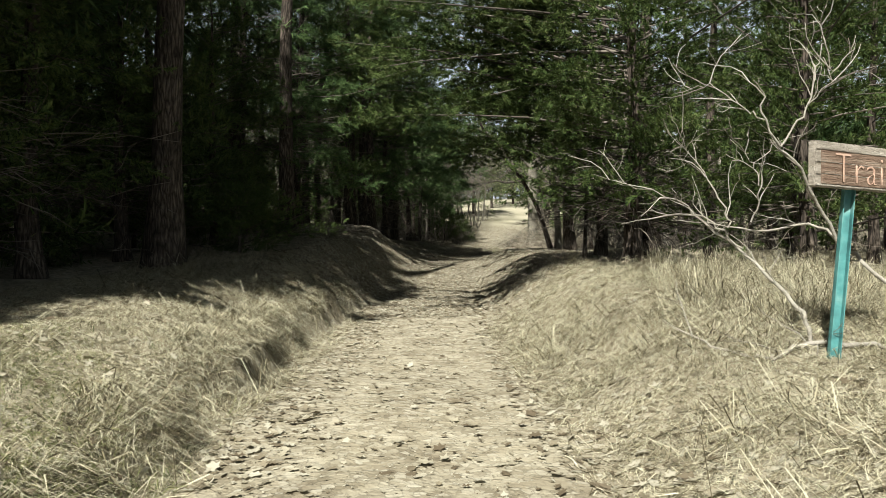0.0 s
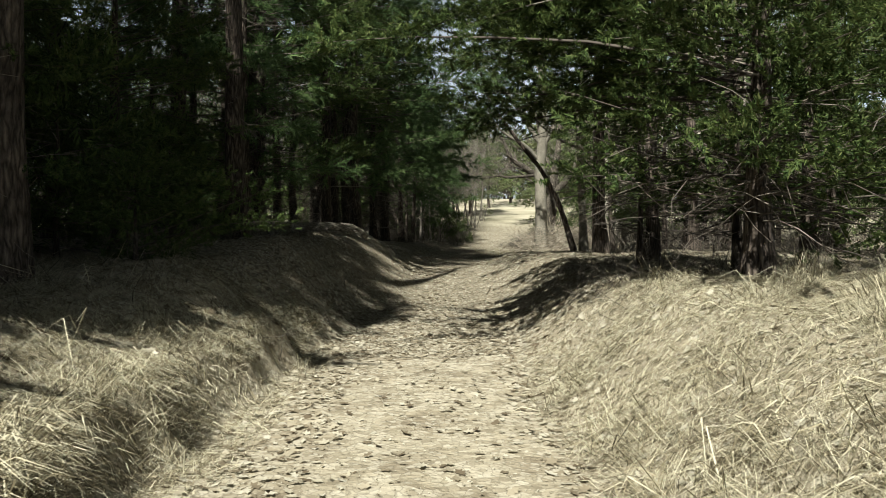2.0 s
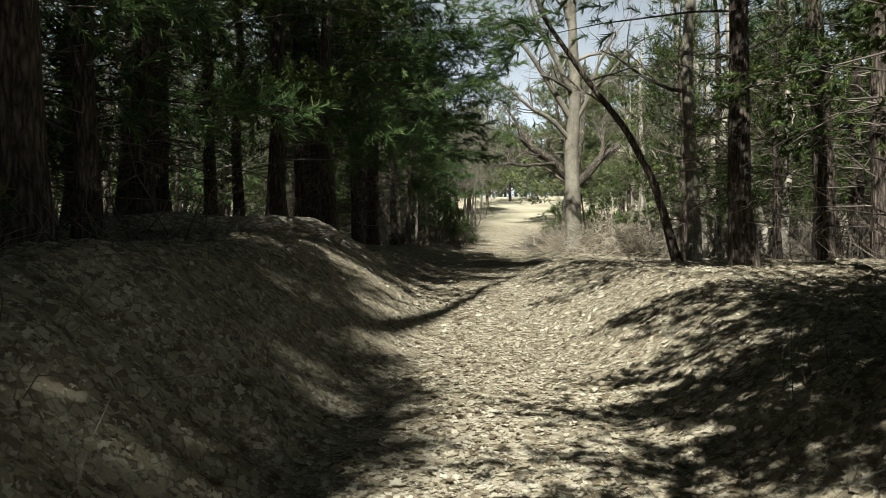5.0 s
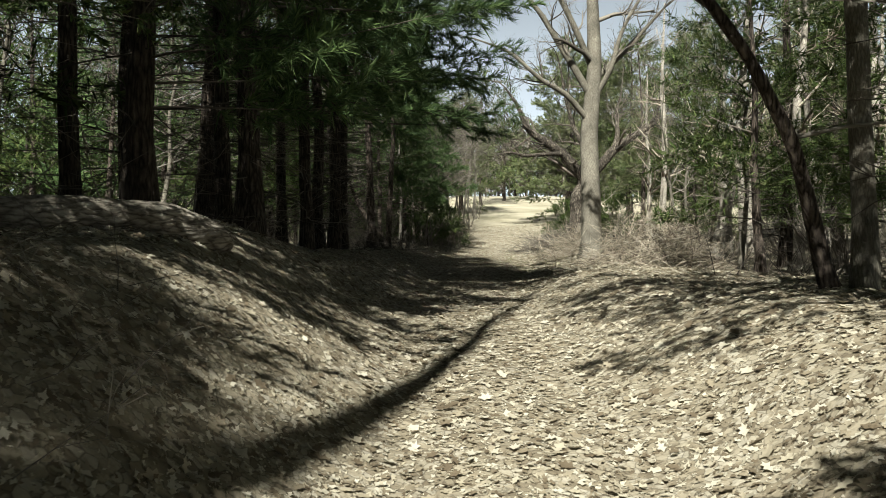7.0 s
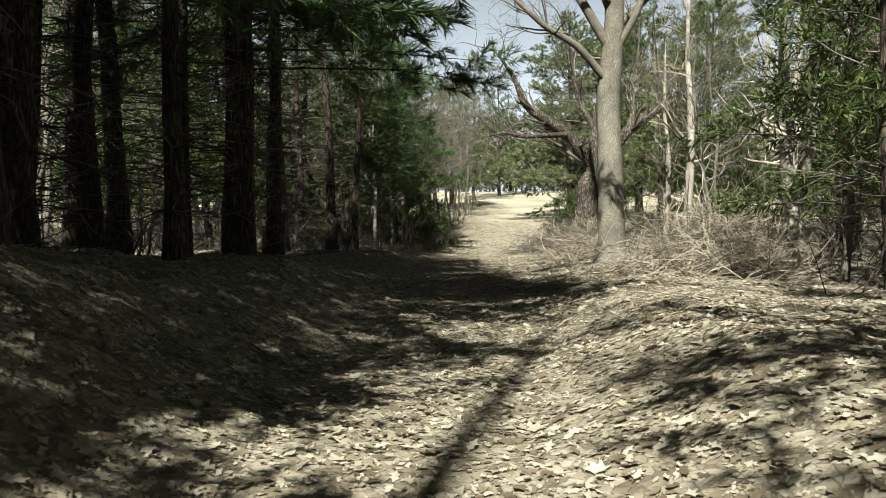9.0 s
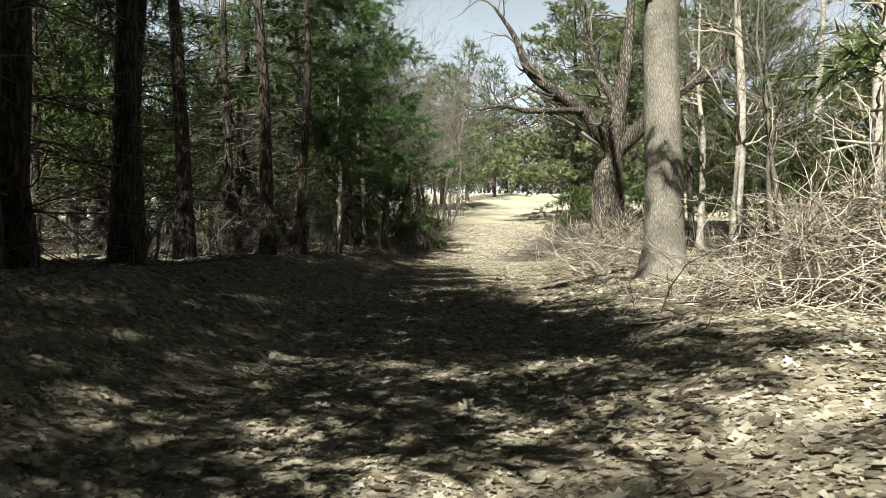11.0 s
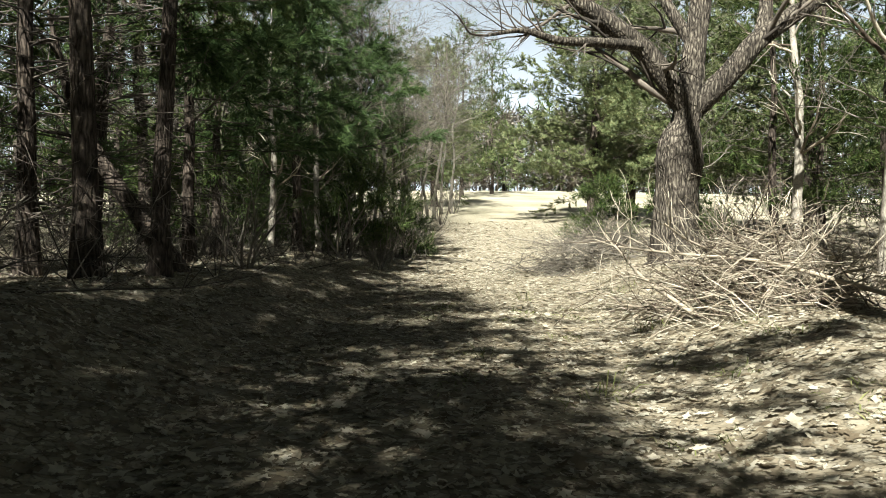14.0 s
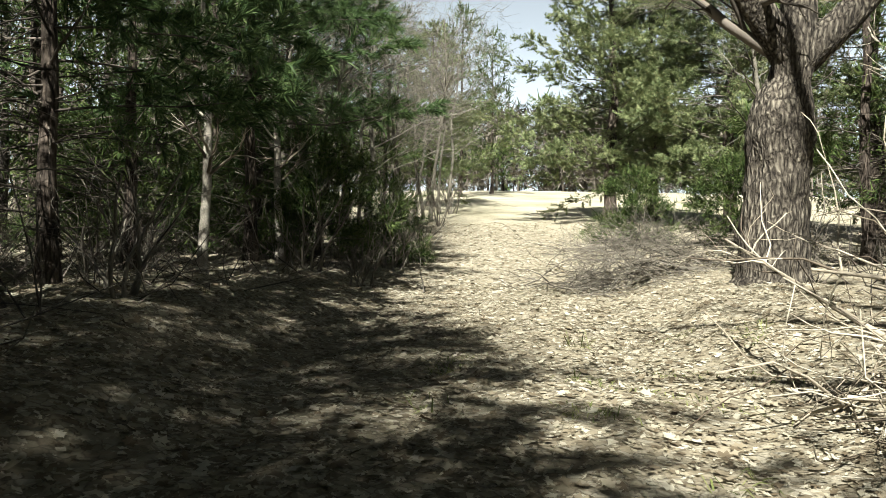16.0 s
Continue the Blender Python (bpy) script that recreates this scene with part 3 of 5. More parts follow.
def conifer(name, label, kind, seed, tall, girth, bare, reach, boughs, sprays, group="woodland trees", hero=False, dead=40, lean=(0, 0), size=(0.22, 0.42), one_side=None, mats=None, low_reach=1.0, side_from=0.0, side_odds=0.5, extra=(), leaves=None):
    """A cedar or pine: tapered trunk, dead lower branches, and a crown of live boughs."""
    rng = np.random.default_rng(seed)
    tree = thing(name, label, "tree", group)
    n = 14
    t = np.linspace(0, 1, n)
    sway = np.cumsum(rng.normal(0, 0.02, (n, 2)), 0) * tall / 6
    axis = np.stack([sway[:, 0] + lean[0] * t * tall, sway[:, 1] + lean[1] * t * tall, t * tall - 0.15], -1)
    rad = girth / 2 * (1 - 0.93 * t) * (1 + 0.5 * np.exp(-t * tall / 0.25))
    g = Geo()
    tube(g, axis, rad, 10 if not hero else 16, 0.05, rng)
    part("trunk", g, M_PINEBARK if mats is None else mats, tree)
    at = lambda z: np.array([np.interp(z, axis[:, 2], axis[:, k]) for k in range(3)])
    g = Geo()
    for k in range(dead):
        z = rng.uniform(0.5, min(bare * 1.3 + 0.8, tall * 0.8))
        az = rng.uniform(0, 6.28)
        way = np.array([math.cos(az), math.sin(az), rng.uniform(-0.25, 0.25)])
        ln = rng.uniform(0.45, 1.0) * min(reach, 2.4) * 0.7
        p = wander(rng, at(z), way, ln, 4, 0.14, -0.03)
        tube(g, p, np.linspace(0.011, 0.002, 5), 3)
        for m in range(3):
            q = p[rng.integers(1, 4)]
            w = way + rng.normal(0, 0.7, 3)
            tube(g, wander(rng, q, w, ln * rng.uniform(0.2, 0.45), 2, 0.2), [0.006, 0.004, 0.002], 3, close=False)
    live = Geo()
    tpl = (CEDAR_FINE if hero else (CEDAR_V, CEDAR_T)) if kind == "cedar" else (PINE_FINE if hero else (PINE_V, PINE_T))

    def bough(z, az, up, ln, thick=1.0, base_u=0.22, bend=0.10, sink=-0.01):
        p = wander(rng, at(z), np.array([math.cos(az), math.sin(az), up]), ln, 5, bend, sink)
        tube(g, p, np.linspace(0.005 + 0.005 * ln, 0.002, 6), 3)
        m = max(6, int(sprays * thick * ln / reach))
        u = rng.uniform(base_u, 1.0, m) ** 0.8
        pts = np.stack([np.interp(u, np.linspace(0, 1, 6), p[:, c]) for c in range(3)], -1)
        lateral = rng.normal(0, 1, (m, 3)) * np.array([1, 1, 0.45])
        pts = pts + lateral * (0.07 + 0.16 * ln * (1.05 - u) * 0.55)[:, None]
        outward = (p[-1] - p[0]) / (ln + 1e-6)
        foliage(live, rng, pts, outward[None] + unit(lateral) * 0.7, size, tpl, 0.4, 0.05 if kind == "pine" else -0.1)

    for k in range(boughs):
        f = (k + rng.random()) / boughs
        z = bare + (tall - bare) * f ** 0.9
        az = k * 2.4 + rng.normal(0, 0.4)
        if one_side is not None and z > side_from and rng.random() < side_odds:
            az = one_side + rng.normal(0, 0.6)
        up = (0.45 if kind == "cedar" else 0.12) * (0.4 + f) - 0.12
        bough(z, az, up, reach * (1 - f) ** 0.65 * rng.uniform(0.6, 1.1) * (low_reach if z < side_from else 1.0) + 0.25)
    for z, az, up, ln, thick in extra:
        bough(z, az, up, ln, thick, 0.3, 0.06)
    tagged(part("dead_branch_mass", g, M_DEADTWIG, tree, "thin grey dead branches and bough stems"), kind="stuff")
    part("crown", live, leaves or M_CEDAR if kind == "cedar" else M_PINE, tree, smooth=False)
    return tree


def grow(geo, rng, p0, way, ln, r, depth, bend=0.16, lift=0.02, kids=3, sides=6, twig=0.003):
    """A branch and its own branches down to twigs."""
    n = 6 if depth > 1 else 4
    p = wander(rng, p0, way, ln, n, bend, lift)
    r1 = max(twig, r * (0.35 if depth else 0.25))
    tube(geo, p, np.linspace(r, r1, n + 1), max(3, sides), 0.06 if depth > 1 else 0, rng)
    if depth == 0:
        return
    for k in range(kids + (depth > 1)):
        f = rng.uniform(0.25, 1.0)
        q = np.array([np.interp(f * n, np.arange(n + 1), p[:, c]) for c in range(3)])
        d = unit(p[min(n, int(f * n) + 1)] - p[max(0, int(f * n) - 1)])
        w = unit(d + unit(rng.normal(0, 1, 3)) * rng.uniform(0.6, 1.1))
        grow(geo, rng, q, w, ln * rng.uniform(0.4, 0.65), max(twig, (r + (r1 - r) * f) * rng.uniform(0.4, 0.6)), depth - 1, bend * 1.1, lift, kids, sides - 1, twig)


def bare_tree(name, label, seed, trunk, radii, limbs, bark, twigs, group="", at=(0, 0, 0), depth=2, random_limbs=6, kids=3, sides=14, rough=0.03, ridges=0, limb_len=2.2, limb_from=0.4):
    """A leafless tree with its trunk along given points and limbs (points, radii) given or random."""
    rng = np.random.default_rng(seed)
    tree = thing(name, label, "tree", group, at=at)
    tr = np.array(trunk, float)
    m = max(10, len(tr) * 8)
    s = np.linspace(0, len(tr) - 1, m)
    fine = np.stack([np.interp(s, np.arange(len(tr)), tr[:, c]) for c in range(3)], -1)
    for _ in range(3):
        fine[1:-1] = (fine[:-2] + 2 * fine[1:-1] + fine[2:]) / 4
    rad = np.interp(s, np.arange(len(tr)), radii)
    g = Geo()
    tube(g, fine, rad, sides, rough, rng, ridges)
    part("trunk", g, bark, tree)
    fine_geo = Geo()
    for pts, rr in limbs:
        g = Geo()
        lp = np.array(pts, float)
        s2 = np.linspace(0, len(lp) - 1, len(lp) * 4)
        fp = np.stack([np.interp(s2, np.arange(len(lp)), lp[:, c]) for c in range(3)], -1)
        for _ in range(2):
            fp[1:-1] = (fp[:-2] + 2 * fp[1:-1] + fp[2:]) / 4
        fr = np.interp(s2, np.arange(len(lp)), rr)
        tube(g, fp, fr, max(8, sides // 2), rough, rng, ridges)
        part("limb", g, bark, tree)
        total = np.linalg.norm(lp[-1] - lp[0])
        for k in range(int(5 + total * 2)):
            i = rng.integers(len(fp) // 5, len(fp) - 1)
            d = unit(fp[i + 1] - fp[i])
            w = unit(d + unit(rng.normal(0, 1, 3)) * rng.uniform(0.6, 1.2) + np.array([0, 0, 0.25]))
            grow(fine_geo, rng, fp[i], w, rng.uniform(0.5, 1.0) * limb_len * 0.6, fr[i] * 0.35, depth, kids=kids, sides=5)
        grow(fine_geo, rng, fp[-1], fp[-1] - fp[-3], limb_len * 0.6, fr[-1], depth, kids=kids, sides=5)
    for k in range(random_limbs):
        i = rng.integers(int(m * limb_from), m - 1)
        az = rng.uniform(0, 6.28)
        w = np.array([math.cos(az), math.sin(az), rng.uniform(0.2, 0.9)])
        grow(fine_geo, rng, fine[i], w, limb_len * rng.uniform(0.5, 1.0), rad[i] * 0.4, depth, kids=kids, sides=5)
    if fine_geo.n:
        tagged(part("twig_mass", fine_geo, twigs, tree, "bare forking branches and twigs"), kind="stuff")
    return tree


def ground_at(x, y, sink=0.05):
    return (x, y, float(height(x, y)) - sink)


def put(tree, x, y, turn=0.0, scale=1.0, sink=0.05):
    tree.matrix_basis = pose(*ground_at(x, y, sink), 0, 0, turn) @ Matrix.Diagonal((scale, scale, scale, 1))
    return tree


def again(tree, x, y, turn, scale):
    return copy_thing(tree, pose(*ground_at(x, y), 0, 0, turn) @ Matrix.Diagonal((scale, scale, scale, 1)) @ Matrix.Diagonal((1 / tree.scale[0], 1 / tree.scale[1], 1 / tree.scale[2], 1)))


CEDAR_LABEL = "dark green red cedar with grey shaggy trunk in the wood"
PINE_LABEL = "tall pine with dark trunk, dead lower branches and green crown"

# heroes beside the trail
FINE = dict(hero=True, size=(0.14, 0.27), low_reach=0.6)
put(conifer("cedar_tree", "spreading red cedar with boughs arching over the trail", "cedar", 101, 6.4, 0.24, 0.6, 4.4, 150, 112, dead=60, one_side=2.95, side_from=2.6, side_odds=0.6, extra=[(1.5 + 0.28 * k, 2.75 + 0.55 * math.sin(2.1 * k), 0.16 + 0.05 * math.cos(k), 3.2 + 0.7 * math.sin(1.3 * k), 1.7) for k in range(16)] + [(1.7 + 0.21 * k, 2.9 + 0.5 * math.sin(3.3 * k), 0.2, 2.2 + 0.6 * math.sin(2.7 * k), 1.6) for k in range(12)] + [(0.9 + 0.2 * k, -1.8 + 0.8 * math.sin(2.3 * k), 0.1, 1.7 + 0.4 * math.sin(1.9 * k), 1.5) for k in range(14)] + [(2.4 + 0.2 * k, 3.0 + 0.35 * math.sin(2.9 * k), 0.05, 3.9 + 0.4 * math.sin(1.9 * k), 0.8) for k in range(7)] + [(1.5 + 0.17 * k, 2.25 + 0.22 * math.sin(2.3 * k), 0.06, 2.6 + 0.4 * math.sin(1.7 * k), 1.2) for k in range(8)], **dict(FINE, low_reach=0.42, size=(0.12, 0.23))), 2.6, 10.3, 0)
put(conifer("cedar_tree", "red cedar with dense green foliage behind the dry bank", "cedar", 102, 6.6, 0.24, 0.4, 2.9, 100, 60, dead=10, **FINE), 5.2, 10.6, 40)
shady = put(conifer("cedar_tree", "shaded red cedar with low boughs on the bank", "cedar", 103, 6.2, 0.26, 0.8, 2.4, 80, 40, dead=50, one_side=-0.3, side_from=2.4, **FINE), -4.1, 13.0, 0, 0.72)
put(conifer("cedar_tree", "red cedar with one sunlit low bough beside the trail", "cedar", 104, 10.0, 0.28, 1.2, 2.7, 90, 50, dead=50, one_side=0.15, side_from=2.2, side_odds=0.2, extra=[(1.05, 0.05, 0.2, 2.4, 1.5), (1.25, -0.25, 0.16, 2.2, 1.5), (1.5, 0.3, 0.14, 2.1, 1.4)] + [(2.6 + 0.3 * k, -0.1 + 0.5 * math.sin(2.2 * k), 0.1, 2.5 + 0.4 * math.sin(1.4 * k), 1.3) for k in range(10)], **FINE), -3.9, 19.0, 0)
put(conifer("pine_tree", "pine with a straight dark trunk and dead lower branches", "pine", 106, 19.0, 0.42, 14.0, 1.4, 14, 16, dead=40, hero=True, size=(0.24, 0.42)), -3.92, 10.05, 0)
put(conifer("pine_tree", "stout pine with a bare dark trunk on the mounded bank", "pine", 141, 13.0, 0.36, 8.5, 1.4, 14, 16, dead=40, hero=True, size=(0.24, 0.42)), -3.33, 15.6, 30)
put(conifer("pine_tree", "tall pine with a long bare trunk and broad high crown", "pine", 107, 11.0, 0.3, 4.6, 3.1, 34, 34, dead=50, hero=True, one_side=0.1, extra=[(1.75 + 0.3 * k, 0.25 + 0.4 * math.sin(2.4 * k), 0.07, 3.0 + 0.5 * math.sin(1.7 * k), 1.3) for k in range(9)], size=(0.26, 0.46)), -2.5, 24.2, 0)
put(conifer("pine_tree", "tall pine leaning its high crown over the trail", "pine", 109, 12.0, 0.26, 5.0, 3.4, 50, 64, dead=50, hero=True, one_side=0.1, side_odds=0.7, extra=[(7.2 + 0.42 * k, -0.5 + 0.5 * math.sin(1.9 * k), 0.12, 4.7 - 0.22 * k + 0.5 * math.sin(2.3 * k), 0.45) for k in range(9)] + [(1.0 + 0.22 * k, -0.1 + 0.5 * math.sin(2.6 * k), 0.08, 1.9 + 0.3 * math.sin(1.5 * k), 0.7) for k in range(5)], size=(0.28, 0.5)), -3.0, 21.9, 0)
put(conifer("pine_tree", "pine with low green boughs above the leafy bank", "pine", 108, 11.0, 0.24, 1.3, 2.6, 80, 50, dead=30, hero=True, size=(0.24, 0.42)), -4.9, 17.0, 0)

put(conifer("cedar_tree", "red cedar with branches meeting over the trail", "cedar", 110, 9.5, 0.24, 1.2, 4.3, 120, 60, dead=24, one_side=3.0, side_from=3.6, side_odds=0.6, extra=[(3.7 + 0.2 * k, 3.05 + 0.5 * math.sin(1.7 * k), 0.12 + 0.05 * math.cos(2 * k), 3.4 + 0.8 * math.sin(1.1 * k), 1.1) for k in range(11)] + [(3.9 + 0.22 * k, 3.0 + 0.45 * math.sin(2.9 * k), 0.16 + 0.06 * math.sin(k), 3.3 + 0.7 * math.sin(1.6 * k), 1.0) for k in range(12)], **dict(FINE, low_reach=0.35)), 3.4, 16.4, 0)
put(conifer("cedar_tree", "small red cedar with low sunlit boughs on the bank", "cedar", 114, 1.1, 0.06, 0.12, 0.55, 14, 90, dead=4, extra=[(0.2, -0.2, 0.25, 1.5, 0.45), (0.3, 0.1, 0.25, 1.4, 0.4), (0.4, -0.45, 0.3, 1.1, 0.4)], **dict(FINE, size=(0.07, 0.15))), -3.15, 11.2, 0)
put(conifer("pine_tree", "pine stretching green boughs across the trail", "pine", 116, 11.0, 0.24, 2.8, 2.6, 50, 46, dead=60, hero=True, size=(0.26, 0.48), extra=[(2.5 + 0.26 * k, -0.1 + 0.55 * math.sin(2.3 * k), 0.1, 3.2 + 0.6 * math.sin(1.7 * k), 0.6) for k in range(7)] + [(5.3 + 0.2 * k, 0.12 * math.sin(2.9 * k), 0.04, 4.4 + 0.5 * math.sin(2.1 * k), 0.5) for k in range(6)]), -2.1, 29.4, 0)
put(conifer("pine_tree", "young pine with sunlit green boughs at the trail's bend", "pine", 117, 8.5, 0.18, 1.5, 2.5, 54, 44, dead=40, hero=True, size=(0.24, 0.44), one_side=-0.6, side_odds=0.4), -1.9, 41.2, 0)
put(conifer("pine_tree", "young pine with soft sunlit boughs at the wood's edge", "pine", 142, 9.5, 0.2, 2.2, 2.7, 56, 44, dead=40, hero=True, size=(0.24, 0.44), one_side=-0.8, side_odds=0.35), -1.2, 46.4, 0)
put(conifer("pine_tree", "pine with sunlit outer boughs above the bare shrubs", "pine", 143, 10.5, 0.22, 3.0, 2.8, 50, 40, dead=30, hero=True, size=(0.26, 0.46), one_side=-0.9, side_odds=0.3), -1.4, 52.5, 0)
put(conifer("pine_tree", "pine on the bank with boughs reaching over the trail", "pine", 145, 13.0, 0.28, 3.9, 2.2, 30, 24, dead=70, hero=True, size=(0.26, 0.48), extra=[(3.2 + 0.2 * k, 3.1 + 0.4 * math.sin(2.3 * k), 0.06, 2.8 + 0.4 * math.sin(1.7 * k), 0.7) for k in range(7)]), 3.35, 19.6, 0)
put(conifer("cedar_tree", "half-dead cedar with a tangle of brown branches", "cedar", 118, 4.6, 0.13, 2.0, 1.6, 14, 44, dead=90, extra=[(2.25 + 0.14 * k, 3.1 + 0.5 * math.sin(2.3 * k), 0.06 + 0.05 * math.sin(k), 3.4 + 0.5 * math.sin(1.7 * k), 1.0) for k in range(8)], **FINE), 3.5, 13.0, 0)
put(conifer("cedar_tree", "low brown dead cedar crowded under taller trees", "cedar", 119, 3.0, 0.1, 1.4, 1.3, 8, 40, dead=70, **FINE), 2.75, 14.6, 0)
cedar_far = put(conifer("cedar_tree", CEDAR_LABEL, "cedar", 113, 10.5, 0.24, 1.2, 2.5, 44, 20, dead=10, size=(0.5, 0.85)), -11.0, 20, 10)
pine_far = put(conifer("pine_tree", PINE_LABEL, "pine", 124, 13.0, 0.28, 2.4, 2.9, 44, 22, dead=20, size=(0.55, 0.95)), -12.5, 24, 10)
cedar_a = put(conifer("cedar_tree", CEDAR_LABEL, "cedar", 111, 10.0, 0.24, 1.3, 2.4, 48, 32, dead=44, size=(0.28, 0.5)), -6.5, 16, 10)
cedar_b = put(conifer("cedar_tree", CEDAR_LABEL, "cedar", 112, 8.0, 0.2, 0.8, 2.2, 50, 52, dead=30, size=(0.2, 0.38)), -8.5, 19, 80)
pine_a = put(conifer("pine_tree", PINE_LABEL, "pine", 121, 13.0, 0.3, 3.7, 2.7, 36, 18, dead=85, size=(0.32, 0.56)), -4.2, 28.0, 0)
pine_b = put(conifer("pine_tree", PINE_LABEL, "pine", 122, 12.0, 0.27, 3.3, 2.6, 34, 18, dead=85, size=(0.32, 0.56)), -3.3, 26.2, 60)
pine_c = put(conifer("pine_tree", PINE_LABEL, "pine", 123, 11.0, 0.22, 2.7, 2.4, 34, 18, dead=85, size=(0.32, 0.56)), -2.3, 27.2, 120)

pine_s = put(conifer("pine_tree", "thin pine with a sparse crown and many dead branches", "pine", 125, 11.5, 0.26, 6.0, 1.9, 20, 18, dead=110, size=(0.32, 0.56)), -1.95, 38.4, 10)

MARKED = [  # pines and cedars whose trunks are plainly seen
    (pine_s, -1.6, 38.9, 90, 0.8),
    (pine_s, -3.6, 41.9, 140, 0.85), (pine_b, -4.6, 24.2, 70, 1.0), (pine_s, -2.7, 36.0, 300, 1.0), (pine_s, -4.6, 34.5, 260, 0.9),
    (pine_b, -3.4, 31.0, 310, 0.9), (pine_a, 6.7, 24.0, 190, 1.35), (pine_b, 8.4, 26.0, 250, 1.1),
    (pine_b, 5.6, 20.5, 20, 1.0), (pine_s, 5.2, 14.6, 200, 0.9), (cedar_b, 7.5, 13.0, 100, 1.0), (cedar_a, 8.6, 17.5, 300, 1.0),
]
for tree, x, y, turn, scale in MARKED:
    again(tree, x, y, turn, scale)

taken_more = []
DARK = [  # dense cedars between the pines
    (cedar_b, -5.2, 38.9, 100, 1.0), (cedar_a, -6.8, 39.5, 280, 1.0), (cedar_a, -5.6, 36.9, 340, 0.95),
    (cedar_b, -4.6, 38.0, 60, 0.9), (cedar_b, 5.4, 27.6, 15, 0.85), (cedar_b, 6.3, 25.2, 115, 0.9), (pine_c, -1.5, 48.3, 310, 0.8), (cedar_a, -2.8, 50.4, 30, 0.9), (cedar_b, -0.4, 55.0, 120, 1.0),
]
for tree, x, y, turn, scale in DARK:
    again(tree, x, y, turn, scale)
MARKED += DARK
for tree, x, y, turn, scale in [(pine_b, -2.3, 32.2, 130, 0.95), (cedar_a, -4.3, 20.6, 80, 0.9), (pine_b, -3.6, 17.2, 40, 0.85)]:
    again(tree, x, y, turn, scale)
    taken_more.append((x, y))
put(conifer("cedar_tree", "straggly cedar with dead lower boughs hanging at the wood's edge", "cedar", 115, 8.0, 0.22, 1.6, 2.8, 40, 40, dead=80, one_side=0.0, side_from=1.8, **FINE), -2.9, 38.9, 0)
rng = np.random.default_rng(5)
taken = [(3.35, 19.6), (3.5, 13.0), (2.75, 14.6), (5.4, 27.6), (-2.1, 29.4), (-1.9, 41.2)] + taken_more + [(t[1], t[2]) for t in MARKED] + [(2.6, 10.3), (5.2, 10.6), (-3.0, 21.9), (3.4, 16.4), (-3.15, 11.2), (-2.9, 38.9), (-1.95, 38.4), (-4.9, 17.0), (-2.5, 24.4), (-4.1, 13.0), (-3.33, 15.6), (-3.92, 10.05), (-3.3, 26.2), (-3.6, 19.0), (-4.2, 28.0), (-2.6, 25.0), (-2.3, 27.2), (3.9, 34.2), (5.7, 42.8)]
SORTS = [cedar_a, cedar_b, pine_a, pine_b, pine_c]


def fill(count, x0, x1, y0, y1, gap, odds, scale=(0.75, 1.15), edge=None):
    """Woodland trees strewn over a stretch of the plan, with a least distance between trunks."""
    made, tries = 0, 0
    while made < count and tries < count * 40:
        tries += 1
        x, y = rng.uniform(x0, x1), rng.uniform(y0, y1)
        if min(math.hypot(x - a, y - b) for a, b in taken) < gap or (edge and not edge(x, y)):
            continue
        taken.append((x, y))
        k = rng.choice(5, p=odds)
        src = SORTS[k] if -9 < x < 9 and y > 11 else (cedar_far if k < 2 else pine_far)
        again(src, x, y, rng.uniform(0, 360), rng.uniform(*scale))
        made += 1


young = put(conifer("young_cedar", "bushy young cedar in the deep shade of the wood", "cedar", 144, 2.6, 0.07, 0.1, 1.15, 34, 46, group="young cedars", dead=6, size=(0.2, 0.36)), -4.3, 11.9, 0)
for x, y, turn, k in ((-5.4, 12.7, 60, 1.1), (-4.1, 14.7, 130, 0.7), (-6.6, 10.9, 330, 1.2), (-5.9, 9.0, 100, 1.2), (-6.3, 7.4, 170, 1.1)):
    again(young, x, y, turn, k)
again(shady, -5.35, 7.0, 10, 1.15)
edge_young = put(conifer("young_cedar", "low bushy cedar where the wood opens on the field", "cedar", 146, 2.2, 0.07, 0.1, 1.25, 34, 46, group="cedars at the wood's edge", dead=6, size=(0.2, 0.36)), -0.2, 47.3, 0)
for x, y, turn, k in ((-1.6, 48.6, 70, 1.05), (0.75, 49.6, 150, 0.8), (-3.2, 47.2, 210, 1.15), (-2.4, 50.8, 300, 1.0), (-4.9, 49.4, 20, 1.2), (6.9, 53.0, 110, 0.9), (9.2, 52.0, 250, 1.0)):
    again(edge_young, x, y, turn, k)
cedar_tall = put(conifer("cedar_tree", "tall dense cedar shading the wood", "cedar", 131, 15.0, 0.34, 4.0, 2.7, 80, 40, dead=30, size=(0.5, 0.9)), -7.0, 4.4, 0)
taken.append((-7.0, 4.4))
for x, y, turn, k in ((-6.4, 0.8, 20, 0.8), (-5.9, 3.4, 50, 0.9), (-5.5, 5.4, 290, 0.62), (-7.3, 1.9, 70, 1.0), (-7.8, -0.6, 140, 1.0), (-8.6, -3.2, 200, 1.05), (-9.4, -5.8, 260, 1.0), (-9.4, 3.2, 310, 1.05), (-10.0, 0.2, 30, 1.1), (-8.7, 6.2, 100, 1.0), (-11.5, -2.5, 170, 1.1), (-7.2, 7.6, 220, 0.9)):
    again(cedar_tall, x, y, turn, k)
    taken.append((x, y))
cedar_c = put(conifer("cedar_tree", "tall dense cedar shading the trail's edge", "cedar", 132, 11.5, 0.28, 4.6, 3.0, 52, 32, dead=80, size=(0.34, 0.6), one_side=0.2, side_odds=0.3), -2.6, 30.8, 0)
taken.append((-2.6, 30.8))
